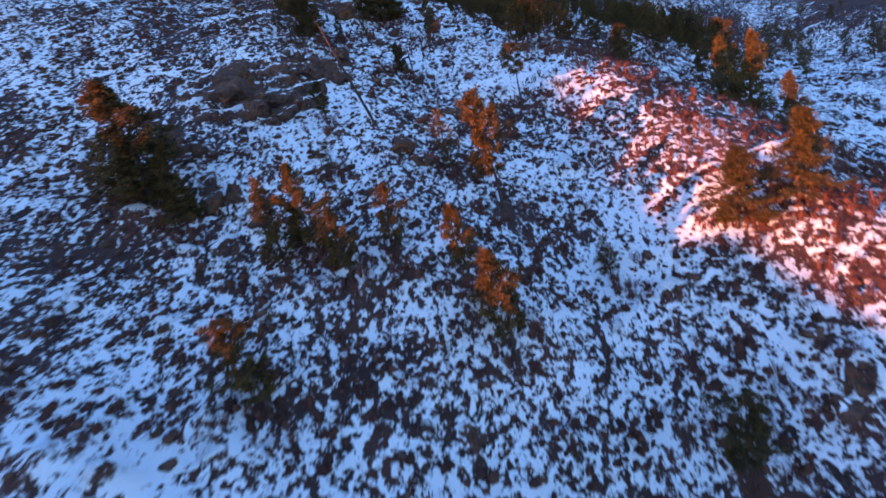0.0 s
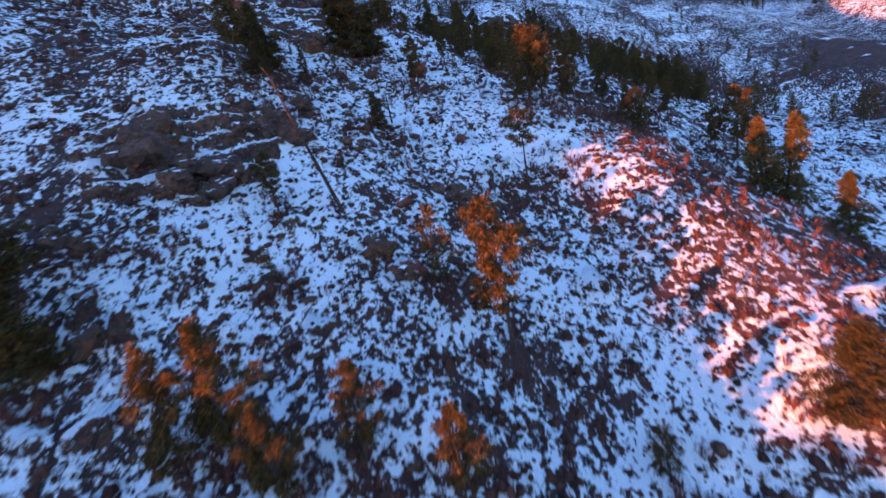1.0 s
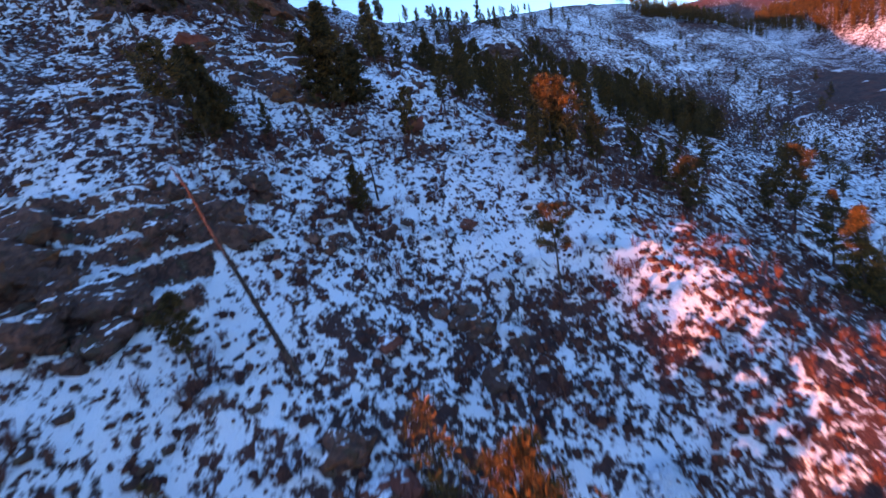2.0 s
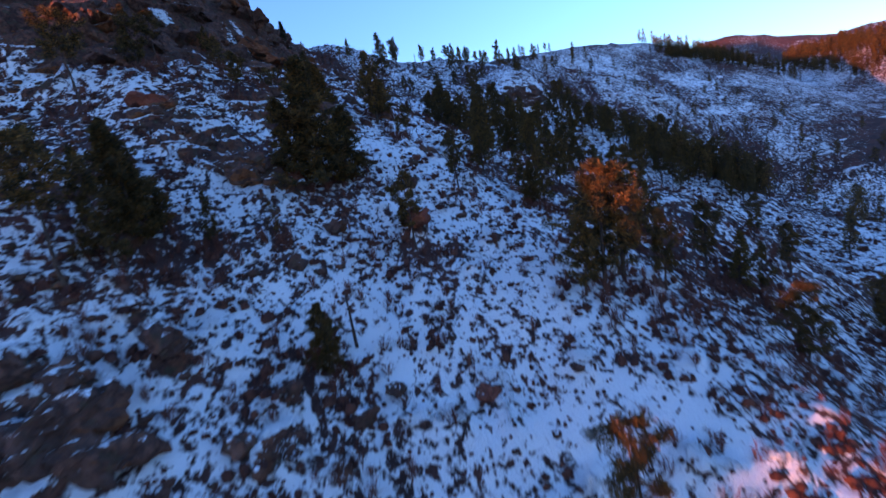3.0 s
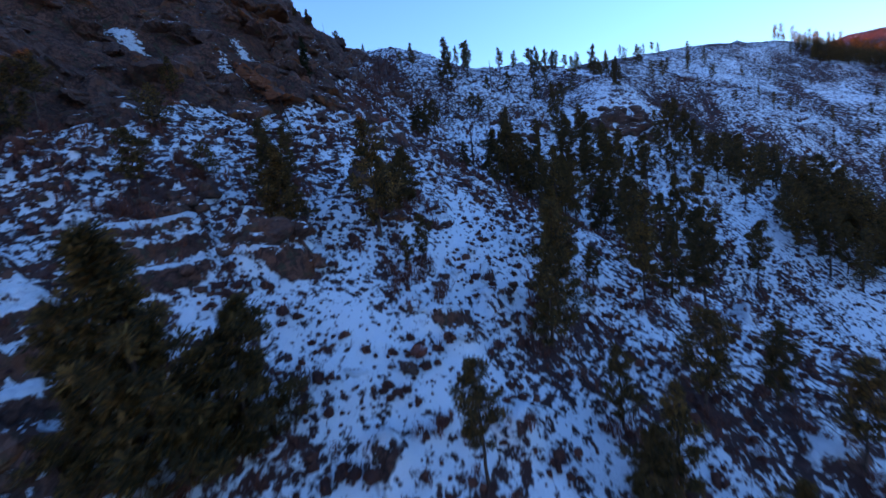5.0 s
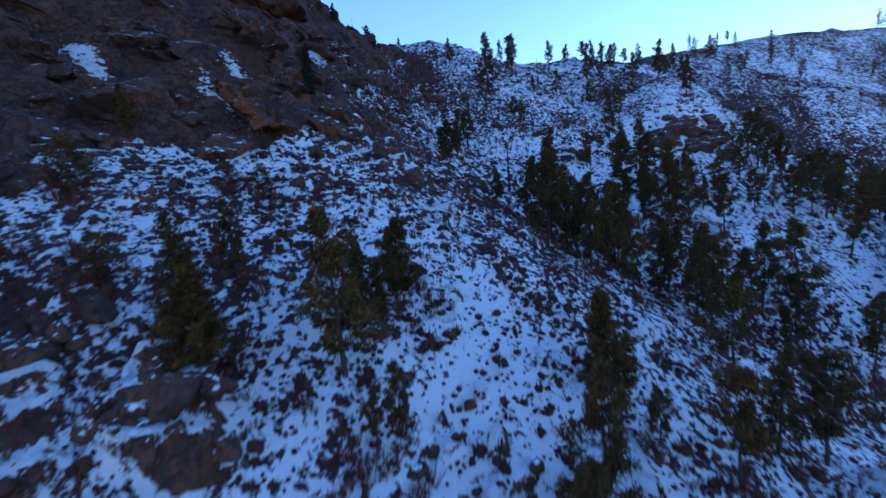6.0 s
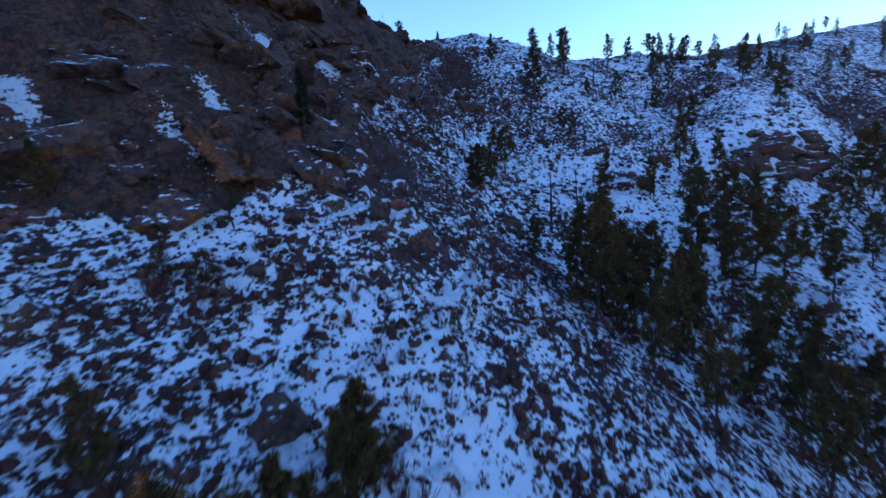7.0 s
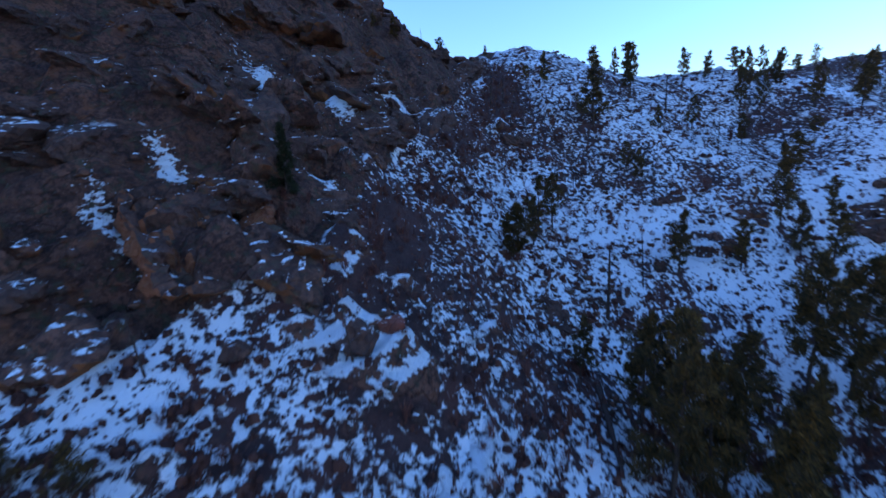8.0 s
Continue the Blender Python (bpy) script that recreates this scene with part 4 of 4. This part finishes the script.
def grass_shape(seed, blades=13, mounds=3):
    """A tussock: a low mat with blades that bend outwards."""
    rng = np.random.default_rng(seed)
    v, f = [], []
    for k in range(mounds):
        # uneven mounds grown together
        cx, cy, size = (0, 0, 1) if k == 0 else (*rng.normal(0, 0.38, 2), rng.uniform(0.45, 0.85))
        b = len(v)
        ring = [(cx + r * math.cos(a), cy + r * math.sin(a)) for a, r in ((2 * math.pi * i / 6, size * rng.uniform(0.22, 0.5)) for i in range(6))]
        v += [(cx, cy, 0.30 * size)] + [(x, y, -0.12) for x, y in ring] + [(cx + (x - cx) * 0.7, cy + (y - cy) * 0.7, 0.2 * size) for x, y in ring]
        for i in range(6):
            j = (i + 1) % 6
            f += [(b + 1 + i, b + 1 + j, b + 7 + j), (b + 1 + i, b + 7 + j, b + 7 + i), (b + 7 + i, b + 7 + j, b)]
    for _ in range(blades):
        a, r, h = rng.uniform(0, 6.28), rng.uniform(0.1, 0.42), rng.uniform(0.25, 0.6)
        x, y = r * math.cos(a), r * math.sin(a)
        o = rng.uniform(1.1, 1.9)
        b = len(v)
        v += [(x - 0.06 * math.sin(a), y + 0.06 * math.cos(a), 0.05), (x + 0.06 * math.sin(a), y - 0.06 * math.cos(a), 0.05), (x * o, y * o, h)]
        f.append((b, b + 1, b + 2))
    return np.array(v, float), np.array(f)


def brush_shape(seed):
    """A bare bush: thin forking stalks."""
    rng = np.random.default_rng(seed)
    v, f = [], []
    for _ in range(16):
        a, lean, h = rng.uniform(0, 6.28), rng.uniform(0.1, 0.75), rng.uniform(0.5, 1.1)
        d = np.array([math.cos(a) * lean, math.sin(a) * lean, 1.0])
        d = d / np.linalg.norm(d)
        side = np.array([-math.sin(a), math.cos(a), 0]) * 0.032
        root = np.array([rng.normal(0, 0.1), rng.normal(0, 0.1), -0.1])
        b = len(v)
        v += [root - side, root + side, root + d * h]
        f.append((b, b + 1, b + 2))
        for _ in range(3):
            k = rng.uniform(0.35, 0.8)
            e = d + rng.normal(0, 0.45, 3)
            e = e / np.linalg.norm(e)
            b, p = len(v), root + d * h * k
            v += [p - side * 0.8, p + side * 0.8, p + e * h * 0.45]
            f.append((b, b + 1, b + 2))
    return np.array(v, float), np.array(f)


def stone_shape(seed):
    rng = random.Random(seed)
    bm = bmesh.new()
    bmesh.ops.create_icosphere(bm, subdivisions=1, radius=0.5)
    for v in bm.verts:
        v.co = Vector((v.co.x * 1.1, v.co.y * 0.9, v.co.z * 0.65)) * rng.uniform(0.75, 1.15)
    out = np.array([v.co[:] for v in bm.verts]), np.array([[v.index for v in f.verts] for f in bm.faces])
    bm.free()
    return out


def far_tree_shape(seed):
    """A whole small conifer for woods past counting: a thin trunk and tufted whorls."""
    rng = random.Random(seed)
    v, f, tv, tf = [], [], [], []
    tube(tv, tf, [Vector((0, 0, -0.06)), Vector((0, 0, 0.5)), Vector((0, 0, 0.95))], [0.02, 0.014, 0.004], 3)
    for q in tf:
        f += [(q[0], q[i], q[i + 1]) for i in range(1, len(q) - 1)]
    v += tv
    for i in range(22):
        k = (i + rng.random()) / 22
        z, a = 0.14 + 0.84 * k, i * 2.4 + rng.gauss(0, 0.5)
        far = 0.20 * (1.05 - k) ** 0.8 * rng.uniform(0.6, 1.1)
        for s in (0.35, 0.9):
            sprig(v, f, rng, (far * s * math.cos(a), far * s * math.sin(a), z + 0.1 * far * s), 0.115, 7)
    return np.array([tuple(p) for p in v], float), np.array(f)


def oval(rng, count, x, y, rx, ry, turn):
    a, k, r = rng.uniform(0, 6.2832, count), np.sqrt(rng.uniform(0, 1, count)), radians(turn)
    u, v = rx * k * np.cos(a), ry * k * np.sin(a)
    return np.stack([x + u * math.cos(r) - v * math.sin(r), y + u * math.sin(r) + v * math.cos(r)], 1)


def open_ground(x, y):
    return (1 - cliff_mask(x, y)) * (1 - 0.85 * crag_mask(x, y)) * (1 - 0.15 * shoulder(x, y)) * (1 - 0.6 * np.exp(-(((x - 25) / 9) ** 2 + ((y - 107) / 13) ** 2))) * step(0.6 * rough(x, y, 2.2, 21) + 0.4 * rough(x, y, 0.9, 24) + 0.3 * (rough(x, y, 9, 22) - 0.5), 0.36, 0.66)


def brushy(x, y):
    crest = np.exp(-((x - 22 + 0.10 * (y - 40)) / 9) ** 2) * step(-y, -84, -30)
    patch = step(rough(x, y, 9, 23), 0.55, 0.75)
    gully = np.exp(-((x + 3 + 0.95 * (y - 118)) / 3.2) ** 2) * step(y, 100, 112) * step(-y, -128, -120)
    return (1 - cliff_mask(x, y)) * np.clip(0.75 * crest + 0.35 * patch + 0.25 * np.exp(-(((x + 9) / 4) ** 2 + ((y - 57.5) / 4) ** 2)) + 0.7 * np.exp(-(((x + 10) / 9) ** 2 + ((y - 140) / 14) ** 2)) + 0.9 * scree(x, y) + 0.5 * np.exp(-(((x + 13) / 9) ** 2 + ((y - 156) / 12) ** 2)) + 0.6 * gully, 0, 1)


dice = np.random.default_rng(3)
p = np.concatenate([oval(dice, 130, 145, 252, 22, 12, -60), oval(dice, 60, 156, 270, 30, 9, -15), oval(dice, 110, 148, 241, 30, 6, -32), oval(dice, 440, 231, 255, 22, 56, -12)])
strewn("far_woods", p, np.where(p[:, 0] < 190, dice.uniform(3.5, 6.5, len(p)), dice.uniform(5, 8.5, len(p))), [far_tree_shape(i) for i in range(5)], NEEDLES, "dense dark conifer woods on the far hillside", "woods")
p = scatter(dice, 21000, -40, 44, 12, 135, open_ground)
strewn("grass_tussocks", p, 0.28 + 0.66 * dice.random(len(p)) ** 1.7, [grass_shape(i) for i in range(6)], GRASS, "dry brown grass tussocks poking through thin snow", "dry grass")
p = scatter(dice, 16000, -30, 30, 18, 120, lambda x, y: (1 - cliff_mask(x, y)) * (1 - 0.8 * crag_mask(x, y)) * 0.75)
strewn("grass_tufts", p, dice.uniform(0.14, 0.36, len(p)), [grass_shape(20 + i, 4, 1) for i in range(4)], GRASS, "small dry grass tufts showing through thin snow", "dry grass")
p = scatter(dice, 5200, -40, 130, 120, 215, open_ground)
p = np.concatenate([p, scatter(dice, 4200, 48, 135, 25, 120, open_ground)])
strewn("grass_tussocks", p, dice.uniform(0.5, 1.2, len(p)), [grass_shape(10 + i, 9, 2) for i in range(4)], GRASS, "dry brown grass and low brush on the upper slopes", "dry grass")
p = scatter(dice, 20000, -44, 60, 8, 175, brushy)
foot = np.array([(x, y, r) for x, y, r in LITTER if y < 130]).repeat(16, 0)
p = np.concatenate([p, foot[:, :2] + dice.normal(0, 0.8, (len(foot), 2)) * foot[:, 2:]])
strewn("bare_brush", p, dice.uniform(0.4, 1.0, len(p)), [brush_shape(i) for i in range(5)], TWIGS, "leafless reddish-brown brush standing in snow", "brush")
p = scatter(dice, 8000, -42, 40, 10, 175, lambda x, y: np.maximum(step(-x, -14, 22), 0.9 * step(y, 103, 118) * step(-x, -22, -4)) * 0.9 * step(rough(x, y, 6, 25), 0.35, 0.65))
strewn("loose_stones", p, dice.uniform(0.25, 1.0, len(p)), [stone_shape(i) for i in range(8)], ROCK, "loose brown stones scattered over the snowy slope", "stones")
